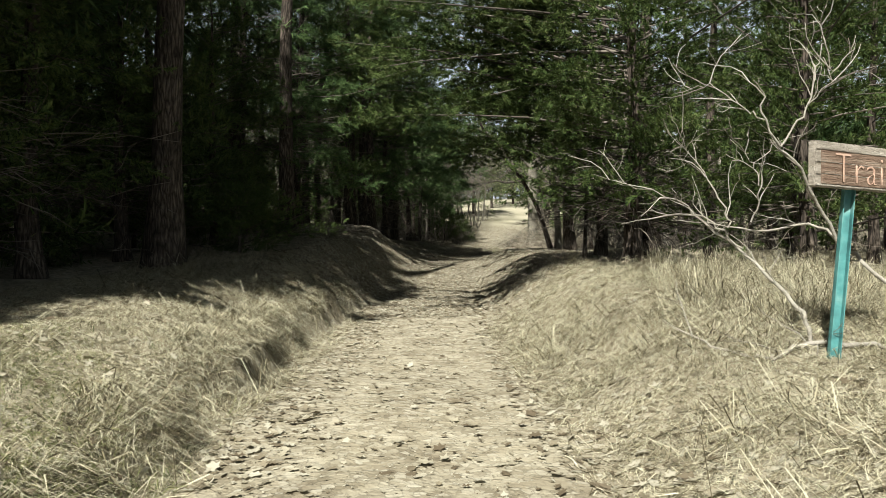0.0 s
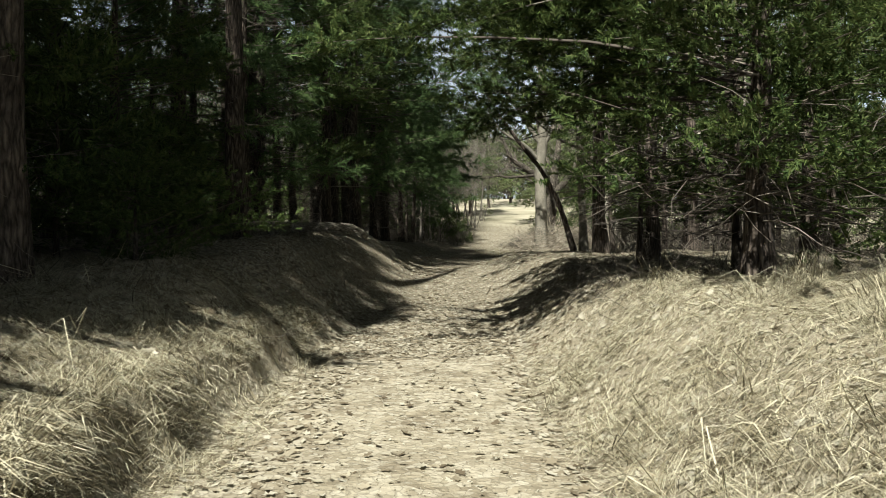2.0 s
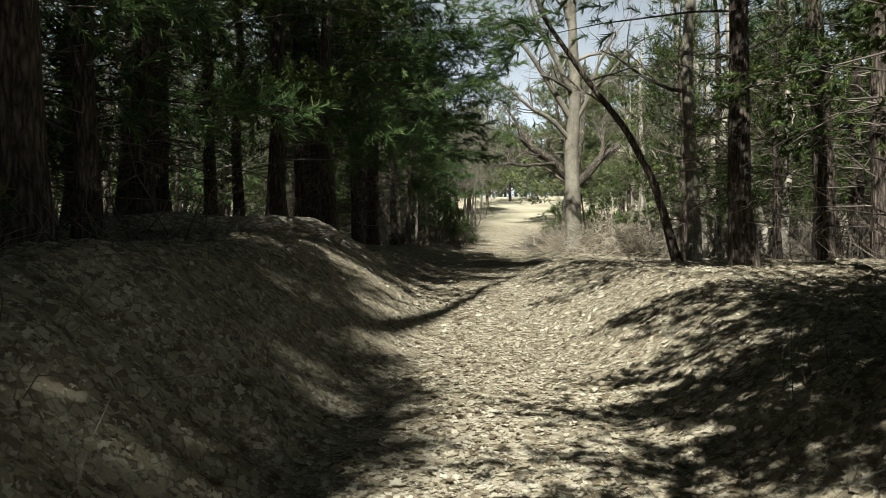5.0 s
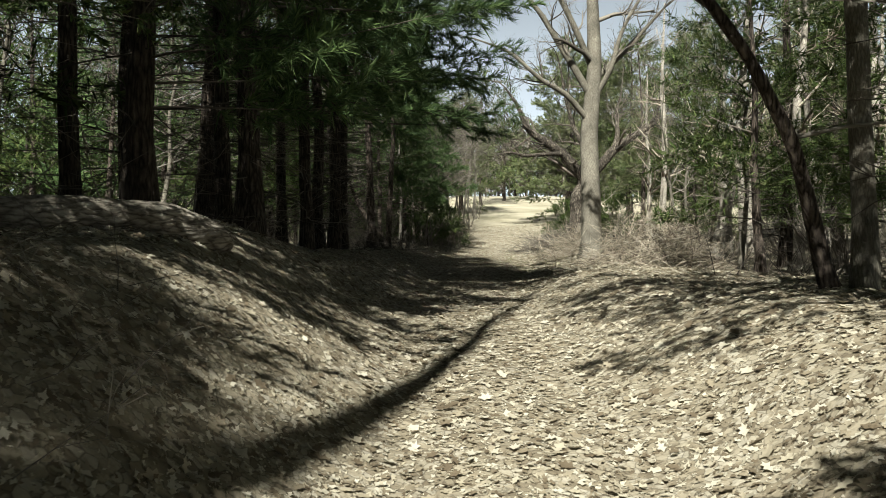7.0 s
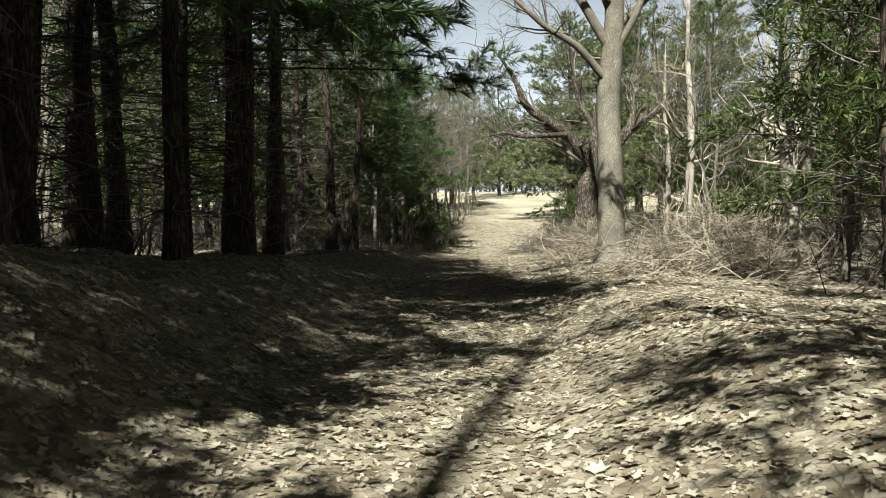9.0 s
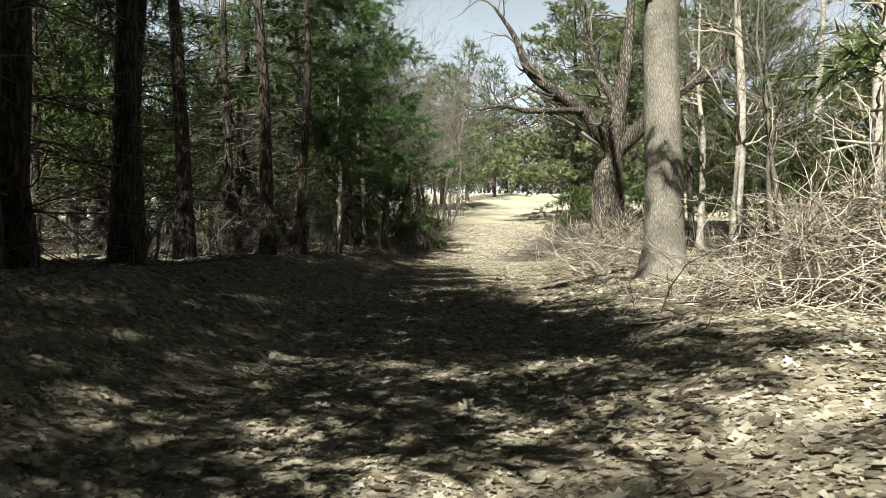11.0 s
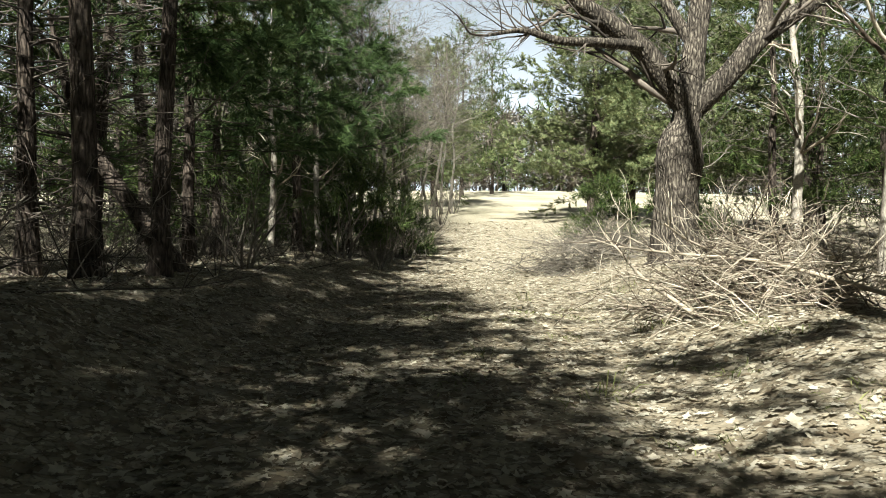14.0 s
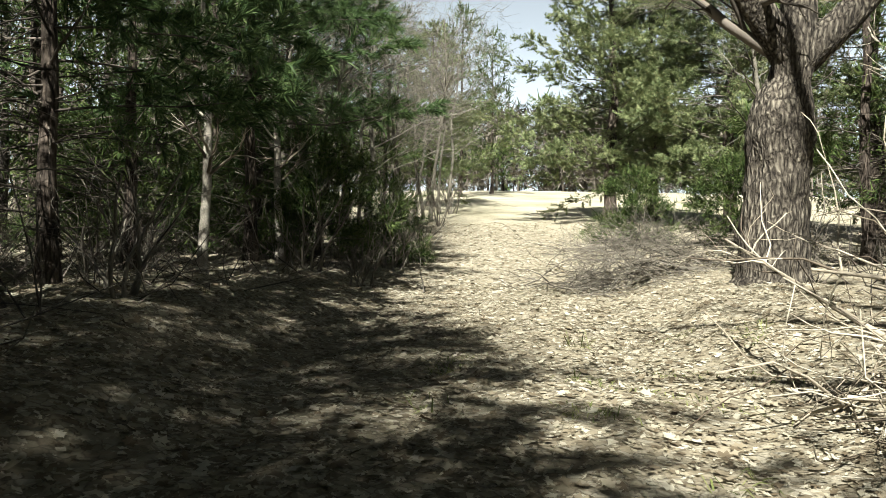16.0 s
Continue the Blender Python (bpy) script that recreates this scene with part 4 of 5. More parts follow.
for x, y, turn, k in ((-5.6, 18.9, 100, 1.0), (-4.5, 25.4, 190, 0.9), (-3.2, 27.3, 250, 0.8), (-2.9, 25.5, 40, 0.72), (-2.5, 33.0, 190, 0.72)):
    again(cedar_c, x, y, turn, k)
    taken.append((x, y))
fill(8, -6.5, -2.6, 20, 31, 1.35, [0.1, 0.1, 0.3, 0.25, 0.25], scale=(0.8, 1.1), edge=lambda x, y: x < float(table(y, X_TRAIL)) - 2.9 and not (x < -4.8 and 25 < y < 36))
fill(17, -15, -3.2, 13, 46, 2.2, [0.2, 0.2, 0.2, 0.2, 0.2], edge=lambda x, y: x < float(table(y, X_TRAIL)) - 3.0 and not (x < -4.8 and 25 < y < 36))
fill(12, -6, 1.0, 44, 74, 2.2, [0.3, 0.3, 0.1, 0.1, 0.2], scale=(0.7, 1.0), edge=lambda x, y: x < float(table(y, X_TRAIL)) - 4.0)
for x, y, turn, k in ((-6.6, 3.2, 15, 1.1), (-7.4, 0.8, 140, 1.1), (-8.2, -1.4, 330, 1.2), (-9.0, -4.0, 40, 1.3)):
    again(cedar_a, x, y, turn, k)
    taken.append((x, y))
for x, y, turn, k in ((-5.2, 6.5, 75, 1.1), (-4.8, 8.6, 260, 1.1), (-5.6, 4.5, 160, 1.1), (-4.6, 10.5, 310, 0.8)):
    again(shady, x, y, turn, k)
    taken.append((x, y))
for x, y, turn, k in ((-7.6, 9.4, 30, 1.05), (-7.9, 6.6, 120, 1.1), (-6.4, 11.6, 220, 0.75)):
    again(cedar_far, x, y, turn, k)
    taken.append((x, y))
fill(40, -17, -6.0, -14, 11, 1.6, [0.3, 0.15, 0.25, 0.2, 0.1], scale=(1.1, 1.5), edge=lambda x, y: y < -1.55 * x and x < -5.6 + 0.316 * (y - 5))
fill(14, 7, 18, 12, 32, 2.0, [0.35, 0.25, 0.15, 0.15, 0.1])


def deep_wood(name, label, seed, place, trunks, sprays, tall, size=(0.6, 1.1), mats=(None, None)):
    """The far depth of the wood: many trunks and boughs that nobody could count."""
    rng = np.random.default_rng(seed)
    x, y = place(rng, trunks)
    g = Geo()
    for a, b in zip(x, y):
        z = float(height(a, b))
        h = tall * rng.uniform(0.7, 1.2)
        tube(g, wander(rng, (a, b, z - 0.2), (0, 0, 1), h, 4, 0.04), np.linspace(0.13, 0.03, 5) * rng.uniform(0.6, 1.2), 5)
        for k in range(9):
            az = rng.uniform(0, 6.28)
            tube(g, wander(rng, (a, b, z + rng.uniform(0.6, h * 0.8)), (math.cos(az), math.sin(az), 0.1), rng.uniform(0.8, 2.0), 2, 0.15), [0.02, 0.012, 0.004], 3, close=False)
    ob = new(name, g.mesh(name, M_DEADTWIG))
    tagged(ob, label, "woods", kind="stuff")
    live = Geo()
    n = int(sprays)
    pick = rng.integers(0, len(x), n)
    f = rng.random(n)
    r = 2.6 * (1.05 - f) ** 0.7 * np.sqrt(rng.random(n))
    az = rng.uniform(0, 6.28, n)
    px, py = x[pick] + r * np.cos(az), y[pick] + r * np.sin(az)
    pz = height(x[pick], y[pick]) + 0.5 + f * (tall - 0.5)
    foliage(live, rng, np.stack([px, py, pz], -1), np.stack([np.cos(az), np.sin(az), 0.2 + 0 * az], -1), size, (CEDAR_V, CEDAR_T), 0.5)
    ob2 = new(name, live.mesh(name, mats[1] or M_CEDAR, smooth=False))
    tagged(ob2, label, "woods", kind="stuff")


deep_wood("distant_woods", "dense dark conifer wood behind the trailside trees", 31, lambda r, n: (r.uniform(-42, -15, n), r.uniform(0, 75, n)), 130, 14000, 10)
deep_wood("distant_woods", "tangled mixed wood behind the trail's left edge", 35, lambda r, n: (lambda y: (0.13 * y - 11 - r.uniform(0, 15, n), y))(r.uniform(50, 84, n)), 70, 7000, 9, (0.5, 0.9))
deep_wood("distant_woods", "dense conifer wood beyond the sunny saplings", 32, lambda r, n: (lambda y: (r.uniform(17, 44, n) + np.maximum(0, y - 45) * 0.35, y))(r.uniform(2, 80, n)), 120, 13000, 10)
deep_wood("distant_woods", "grey-green woods beyond the far end of the field", 33, lambda r, n: (lambda x: (x, 125 + 0.2 * np.abs(x - 14) + r.uniform(-4, 25, n)))(r.uniform(-75, 110, n)), 170, 9000, 12, (1.6, 3.0))
deep_wood("distant_woods", "bare grey treetops beyond the far end of the field", 34, lambda r, n: (lambda x: (x, 112 + 0.2 * np.abs(x - 14) + r.uniform(-4, 12, n)))(r.uniform(-60, 90, n)), 110, 6000, 9, (1.6, 3.0), (None, M_TWIG))

# bare trees
bare_tree("leaning_dead_tree", "dark dead tree leaning against the pines", 211,
    [(0, 0, -0.1), (-0.12, 0, 0.15), (-0.5, -0.05, 0.7), (-0.9, -0.1, 1.3), (-1.25, -0.1, 2.0), (-1.5, -0.1, 3.0)], [0.16, 0.13, 0.1, 0.085, 0.06, 0.02], [], M_PINEBARK, M_DEADTWIG, at=ground_at(-1.5, 39.6), random_limbs=10, limb_len=1.3, sides=10)
oak = bare_tree("oak_tree", "straight oak with smooth pale bark beside the brush", 201,
    [(0, 0, -0.2), (0.0, 0, 0.05), (0.02, 0, 0.5), (0.0, 0, 1.6), (-0.05, 0, 3.2), (0.1, 0, 5.0), (0.0, 0, 7.5), (0.2, 0.1, 10)],
    [0.46, 0.33, 0.265, 0.24, 0.222, 0.19, 0.13, 0.05],
    [([(0, 0, 4.2), (-0.8, -0.2, 5.4), (-1.5, -0.4, 6.4), (-2.6, -0.5, 7.4)], [0.1, 0.085, 0.06, 0.03]),
     ([(0.0, 0, 3.5), (-0.7, -0.3, 4.2), (-1.4, -0.5, 4.5), (-2.2, -0.6, 5.2), (-3.1, -0.6, 5.5)], [0.085, 0.07, 0.055, 0.04, 0.018]),
     ([(0.0, 0, 5.0), (-0.5, -0.2, 6.0), (-1.2, -0.4, 7.2), (-1.6, -0.4, 8.8)], [0.09, 0.075, 0.055, 0.02]),
     ([(0.0, 0, 4.0), (0.5, -0.2, 4.9), (0.7, -0.3, 5.8), (1.4, -0.4, 7.0)], [0.08, 0.07, 0.05, 0.02]),
     ([(0.0, 0, 7.2), (-0.5, -0.1, 9.0), (-1.0, -0.2, 11.0), (-1.4, -0.3, 13.5)], [0.13, 0.115, 0.1, 0.04]),
     ([(0.05, 0, 4.6), (0.9, 0.2, 5.4), (2.0, 0.3, 6.6)], [0.1, 0.07, 0.03])],
    M_OAKBARK, M_TWIG, at=ground_at(3.95, 34.2, 0.0), random_limbs=6, limb_from=0.62, sides=22, rough=0.02, ridges=3, limb_len=2.0)
bare_tree("oak_tree", "old gnarled oak with furrowed bark and heavy forked limbs", 202,
    [(-0.03, 0, -0.2), (0, 0, 0.05), (0.02, 0, 0.8), (0.06, 0, 1.35), (0.08, 0, 1.7), (0.1, 0, 2.0), (0.19, 0, 2.35), (0.24, 0, 2.7), (0.35, 0.05, 3.55), (0.45, 0.1, 4.2), (0.56, 0.15, 4.8), (0.7, 0.2, 6.2), (0.8, 0.3, 8.2)],
    [0.52, 0.41, 0.355, 0.34, 0.39, 0.34, 0.225, 0.235, 0.185, 0.175, 0.165, 0.11, 0.04],
    [([(0.22, 0, 2.55), (-0.15, -0.1, 3.0), (-0.57, -0.2, 3.5), (-1.22, -0.3, 3.9), (-1.87, -0.35, 4.3), (-2.1, -0.4, 4.6), (-2.35, -0.4, 5.3), (-2.9, -0.5, 6.0)], [0.2, 0.18, 0.165, 0.15, 0.12, 0.1, 0.07, 0.03]),
     ([(-0.6, -0.25, 3.52), (-1.4, -0.8, 3.42), (-2.2, -1.2, 3.3), (-2.75, -1.4, 3.42), (-3.3, -1.6, 3.25)], [0.09, 0.08, 0.06, 0.042, 0.018]),
     ([(0.28, 0, 2.55), (0.83, -0.15, 3.1), (1.26, -0.25, 3.65), (1.8, -0.3, 4.05), (2.56, -0.4, 4.5), (3.4, -0.4, 5.3)], [0.2, 0.18, 0.165, 0.14, 0.1, 0.04]),
     ([(1.3, -0.25, 3.7), (1.5, -0.1, 4.3), (1.45, 0.1, 5.0), (1.7, 0.2, 6.0)], [0.1, 0.085, 0.06, 0.025]),
     ([(0.36, 0.05, 3.6), (-0.1, 0.4, 4.6), (-0.4, 0.5, 5.8), (-0.6, 0.5, 7)], [0.11, 0.09, 0.06, 0.025])],
    M_ROUGHBARK, M_DEADTWIG, at=ground_at(5.48, 43.0, 0.0), random_limbs=3, sides=40, rough=0.04, ridges=4, limb_len=2.0)
bare_tree("leaning_tree", "slender dark tree leaning over the trail", 203,
    [(0, 0, -0.1), (-0.12, 0, 0.25), (-0.3, -0.1, 0.8), (-0.48, -0.2, 1.25), (-0.85, -0.2, 1.95), (-1.4, -0.3, 2.6), (-2.1, -0.5, 3.5), (-2.5, -0.5, 5)],
    [0.1, 0.075, 0.06, 0.055, 0.048, 0.04, 0.03, 0.015], [], M_PINEBARK, M_TWIG, at=ground_at(3.03, 21.2), random_limbs=7, limb_len=1.3, sides=10)
bare_tree("slender_tree", "slender bare tree with grey bark on the bank", 204,
    [(0, 0, -0.1), (0.0, 0, 0.5), (-0.05, 0, 1.5), (-0.1, 0, 3), (0.05, 0, 5), (0.1, 0, 7)],
    [0.13, 0.095, 0.085, 0.08, 0.06, 0.03], [], M_OAKBARK, M_TWIG, at=ground_at(3.15, 21.0), random_limbs=8, limb_len=1.5, sides=10)
pale = bare_tree("pale_tree", "slim bare tree with pale bark in the sun", 205,
    [(0, 0, -0.1), (0.0, 0, 0.8), (0.12, 0, 2.2), (0.15, 0, 4), (0.1, 0.2, 6), (0.2, 0.2, 9)],
    [0.17, 0.125, 0.115, 0.1, 0.07, 0.02], [], M_PALEBARK, M_PALETWIG, group="pale saplings", at=ground_at(8.15, 41.5), random_limbs=14, limb_len=1.8, sides=10)
pale_lean = bare_tree("pale_tree", "pale-barked leaning tree beside the brush pile", 206,
    [(0, 0, -0.1), (0.12, 0, 0.7), (0.45, 0, 2.0), (0.6, 0, 3.2), (0.7, 0, 5), (0.9, 0, 7.5)],
    [0.17, 0.13, 0.115, 0.1, 0.08, 0.02], [], M_PALEBARK, M_PALETWIG, group="pale saplings", at=ground_at(6.4, 32.2), random_limbs=9, limb_len=1.6, sides=10)
for x, y, turn, scale, src in [(7.2, 33.4, 160, 1.0, pale), (9.6, 38.0, 90, 0.9, pale), (11.0, 40.5, 200, 1.0, pale), (8.9, 45.5, 30, 0.8, pale), (12.5, 46, 280, 1.1, pale), (10.2, 34.0, 140, 0.9, pale_lean), (13.5, 37.0, 20, 1.0, pale), (7.0, 29.5, 220, 0.8, pale), (9.0, 30.5, 330, 0.9, pale), (14, 43, 30, 1.0, pale_lean), (-1.3, 43.9, 60, 0.5, pale), (-0.8, 46.6, 150, 0.5, pale)]:
    again(src, x, y, turn, scale)


grey = bare_tree("grey_tree", "bare grey tree with fine upswept twigs", 207,
    [(0, 0, -0.1), (0.12, 0, 1.0), (0.35, 0.15, 2.4), (0.3, 0.35, 3.9), (0.65, 0.4, 5.4), (0.6, 0.3, 7.2)],
    [0.09, 0.07, 0.058, 0.045, 0.03, 0.01], [], M_OAKBARK, M_TWIG, group="bare grey trees", at=ground_at(-1.6, 50.0), random_limbs=34, limb_len=2.6, sides=8, depth=2, kids=4)
for x, y, turn, k in [(0.9, 55.2, 70, 0.8), (1.9, 60, 160, 0.85), (2.7, 66, 250, 0.9), (0.1, 50.8, 20, 0.7), (1.6, 63.5, 310, 0.9), (0.2, 53.5, 40, 1.0), (1.2, 57.5, 110, 1.0), (-1.2, 58, 200, 1.1), (2.2, 62.5, 280, 1.05), (3.2, 69, 20, 1.1), (0.4, 64, 150, 1.15), (-2.8, 53, 240, 1.0), (-0.4, 48.2, 330, 0.8), (6.6, 45.0, 80, 0.7), (9.6, 42.5, 190, 0.9), (5.6, 29.0, 10, 0.7), (7.6, 38.0, 100, 0.8), (-6.8, 33, 15, 0.9), (-8.5, 37, 75, 1.0), (-5.6, 38.5, 140, 0.8), (-7.2, 42, 200, 1.0), (-5.0, 45.5, 260, 0.9), (-9.5, 30.5, 320, 1.0), (-10.5, 41, 35, 1.0), (-3.8, 49, 95, 0.9), (-7.4, 26.5, 160, 0.9), (-2.9, 46.6, 45, 0.7)]:
    again(grey, x, y, turn, k)


# shrubs and far trees
def shrub(seed, label, tall, stems, mat, group="bare shrubs", depth=2, kids=3, name="shrub", thick=1.0, spread=0.35):
    rng = np.random.default_rng(seed)
    ob = thing(name, label, "shrub", group)
    for k in range(stems):
        g = Geo()
        az = rng.uniform(0, 6.28)
        w = np.array([math.cos(az) * spread, math.sin(az) * spread, 1])
        grow(g, rng, np.array([math.cos(az), math.sin(az), 0]) * rng.uniform(0, 0.35) - np.array([0, 0, 0.05]), w, tall * rng.uniform(0.6, 1), (0.012 + 0.006 * tall) * thick + 0.004, depth, 0.15, 0.03, kids, 4, 0.0025)
        part("stem", g, mat, ob)
    return ob


shrub_a = put(shrub(301, "tangle of bare grey shrub stems beside the trail", 3.2, 8, M_TWIG), 0.6, 50.5, 0, 0.5)
shrub_b = put(shrub(302, "low bare brown shrub at the wood's edge", 1.4, 7, M_TWIG), -0.2, 46.0)
for x, y, turn, s, src in [(1.4, 55.5, 40, 0.5, shrub_a), (2.4, 60, 100, 0.55, shrub_a), (3.2, 66, 80, 0.7, shrub_a), (0.9, 49.4, 30, 0.55, shrub_b), (0.3, 47.2, 110, 0.6, shrub_b), (1.7, 52.4, 200, 0.7, shrub_b),
                           (0.5, 45.6, 70, 0.7, shrub_b), (0.9, 48, 150, 1.0, shrub_b), (1.5, 50.2, 230, 1.0, shrub_b), (-1.2, 48, 310, 1.1, shrub_b), (-1.0, 40.5, 20, 0.8, shrub_b), (-2.6, 33, 140, 0.9, shrub_b), (-3.2, 38, 200, 1.1, shrub_b), (-2.4, 45, 260, 1.1, shrub_b), (-4, 30, 130, 1.0, shrub_b),
                           (7.5, 36, 10, 1.2, shrub_b), (9, 33.5, 80, 1.2, shrub_b), (10.5, 37, 210, 1.3, shrub_b), (8.5, 48, 120, 1.1, shrub_b), (11.5, 33, 300, 1.4, shrub_b), (6.2, 27, 160, 1.0, shrub_b), (7.8, 25, 40, 1.1, shrub_b), (5.2, 25, 190, 0.8, shrub_b)]:
    again(src, x, y, turn, s)
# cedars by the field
field_cedar = put(conifer("cedar_tree", "broad green cedar on a stout trunk at the field's edge", "cedar", 105, 11.5, 0.5, 1.5, 4.9, 130, 84, hero=True, dead=10, size=(0.26, 0.5), leaves=M_SUNLITCEDAR), 8.7, 61.3, 0)
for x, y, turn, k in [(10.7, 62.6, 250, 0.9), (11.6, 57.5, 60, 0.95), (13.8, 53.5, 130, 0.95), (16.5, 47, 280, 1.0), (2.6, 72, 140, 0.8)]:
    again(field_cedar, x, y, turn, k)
for x, y, turn, k, src in [(9.2, 47.0, 20, 0.95, cedar_a), (11.2, 46.0, 70, 1.0, cedar_b), (12.0, 50.0, 120, 1.0, cedar_a), (15, 42, 90, 1.0, cedar_a), (13.0, 38.5, 10, 0.9, cedar_b), (11.2, 35.6, 60, 0.9, cedar_a), (13.4, 42.5, 170, 0.9, cedar_b), (10.8, 43.5, 240, 0.75, cedar_b), (14.5, 33, 310, 1.0, cedar_far), (16.5, 40.5, 20, 1.0, cedar_far), (11.5, 30, 50, 0.9, cedar_a), (17, 37, 200, 1.1, cedar_far), (5, 84, 260, 1.2, cedar_far), (8, 92, 30, 1.2, cedar_far), (19, 52, 150, 1.1, cedar_far)]:
    again(src, x, y, turn, k)


def undergrowth(name, label, seed, count, area, keep, tall, mat=None, thin=1.0):
    """Thin dead stems and fallen twigs on the woodland floor."""
    rng = np.random.default_rng(seed)
    g = Geo()
    made = 0
    while made < count:
        x, y = rng.uniform(area[0], area[1]), rng.uniform(area[2], area[3])
        if not keep(x, y):
            continue
        made += 1
        w = np.array([rng.normal(0, 0.75), rng.normal(0, 0.75), rng.uniform(0.1, 1.0)])
        p = wander(rng, (x, y, float(height(x, y)) - 0.02), w, rng.uniform(0.4, tall), 3, 0.25)
        tube(g, p, np.array([0.008, 0.006, 0.004, 0.002]) * thin, 3, close=False)
        for k in range(2):
            tube(g, wander(rng, p[1 + k], w + rng.normal(0, 0.8, 3), rng.uniform(0.2, 0.6) * min(1.0, tall), 2, 0.2), np.array([0.004, 0.003, 0.0015]) * thin, 3, close=False)
    return tagged(new(name, g.mesh(name, mat or M_DEADTWIG)), label, "undergrowth", kind="stuff")


undergrowth("undergrowth", "dead stems and fallen twigs on the dark woodland floor", 61, 2600, (-16, 1, 16, 56), lambda x, y: x < float(table(y, X_TRAIL)) - 2.6, 1.7)
undergrowth("undergrowth", "pale dead stems and twigs among the saplings", 62, 1500, (4.5, 17, 20, 50), lambda x, y: x > float(table(y, X_TRAIL)) + 3.4, 1.6)


undergrowth("undergrowth", "pale dead stalks and twigs strewn on the shaded bank", 64, 300, (-4.2, -1.3, 9.5, 19), lambda x, y: x < float(table(y, X_TRAIL)) - 1.35, 0.5, M_TWIG, 0.4)
undergrowth("undergrowth", "brown tangle of dead twigs under the cedars", 65, 420, (1.2, 4.4, 10.6, 14.5), lambda x, y: x > float(table(y, X_TRAIL)) + 1.3, 0.5, M_DEADTWIG, 0.4)
undergrowth("undergrowth", "pale bare stems at the sunny edge of the wood", 63, 240, (-5, 0.6, 36.5, 52), lambda x, y: x < float(table(y, X_TRAIL)) - 2.4, 1.5, M_TWIG)


# brush piles
def brush(seed, label, centre, spread, count, length, heap, mat=M_PALETWIG, along=0.0, name="brush_pile", tilt=0.16, bend=0.12):
    """A heap of cut branches, each lying across the others; the thick ones are parts of their own."""
    rng = np.random.default_rng(seed)
    ob = thing(name, label, "brush", "brush piles", at=ground_at(*centre, 0))
    small = Geo()
    for k in range(count):
        px, py = rng.normal(0, 0.45, 2) * np.array(spread)
        r2 = (px / spread[0]) ** 2 + (py / spread[1]) ** 2
        gz = float(height(centre[0] + px, centre[1] + py)) - ob.location.z
        pz = gz + max(0.04, heap * math.exp(-2.2 * r2) * rng.random() ** 0.7)
        az = along + rng.normal(0, 0.9)
        w = np.array([math.cos(az), math.sin(az), abs(rng.normal(0, tilt))]) * np.array([*(rng.choice([-1, 1]) * np.ones(2)), 1])
        ln = rng.uniform(*length)
        start = np.array([px, py, pz]) - w / np.linalg.norm(w) * ln * 0.4
        start[2] = max(start[2], float(height(centre[0] + start[0], centre[1] + start[1])) - ob.location.z + 0.02)
        thick = k < 44
        g = Geo() if thick else small
        r = rng.uniform(0.006, 0.014) if thick else rng.uniform(0.003, 0.008)
        grow(g, rng, start, w, ln, r, 1, bend, -0.01, 3, 5 if thick else 3, 0.003)
        if thick:
            part("branch", g, mat, ob)
    tagged(part("twig_mass", small, mat, ob, "loose tangle of thin twigs"), kind="stuff")
    return ob


brush(401, "heap of cut pale branches round the oak's foot", (4.5, 30.4), (1.6, 1.1), 560, (0.5, 1.3), 1.0, along=0.2, tilt=0.32, bend=0.3)
brush(402, "sprawling heap of dry branches under the old oak", (4.15, 37.4), (1.1, 0.9), 340, (0.4, 1.1), 0.8, along=2.7, tilt=0.2, bend=0.3)
brush(404, "brown heap of twigs between the trail and the old oak", (4.5, 45.4), (1.5, 1.0), 220, (0.4, 1.2), 0.55, mat=M_TWIG, tilt=0.25, bend=0.25)
brush(403, "dark low heap of twigs by the cedar trunk", (6.4, 51.5), (1.8, 1.6), 180, (0.8, 1.8), 0.6, mat=M_TWIG)

for pts in ([(3.4, 39.6, 0.8), (3.3, 38.6, 0.66), (3.2, 37.6, 0.45), (3.4, 36.9, 0.12)], [(3.1, 38.0, 0.75), (3.5, 37.6, 0.62), (4.1, 37.0, 0.4), (4.9, 36.3, 0.1)], [(3.3, 37.3, 0.9), (3.6, 37.5, 0.7), (4.3, 37.7, 0.35), (5.0, 37.8, 0.1)]):
    fallen = thing("fallen_branch", "long curved pale branch lying on the brush", "branch", "fallen branches", at=ground_at(pts[0][0], pts[0][1], 0))
    rngb = np.random.default_rng(int(pts[0][0] * 100))
    line_pts = np.array([(x - pts[0][0], y - pts[0][1], z + float(height(x, y)) - fallen.location.z) for x, y, z in pts])
    s3 = np.linspace(0, len(pts) - 1, 14)
    curve = np.stack([np.interp(s3, np.arange(len(pts)), line_pts[:, c]) for c in range(3)], -1)
    curve[1:-1] = (curve[:-2] + 2 * curve[1:-1] + curve[2:]) / 4
    g = Geo()
    tube(g, curve, np.linspace(0.008, 0.02, 14), 7, 0.05, rngb)
    part("stem", g, M_PALETWIG, fallen)
    g = Geo()
    for k in range(9):
        i = rngb.integers(1, 10)
        grow(g, rngb, curve[i], unit(curve[i - 1] - curve[i]) + rngb.normal(0, 0.5, 3) + np.array([0, 0, 0.2]), rngb.uniform(0.3, 0.8), 0.007, 1, 0.2, 0.01, 2, 4, 0.002)
    tagged(part("twig_mass", g, M_PALETWIG, fallen), kind="stuff")

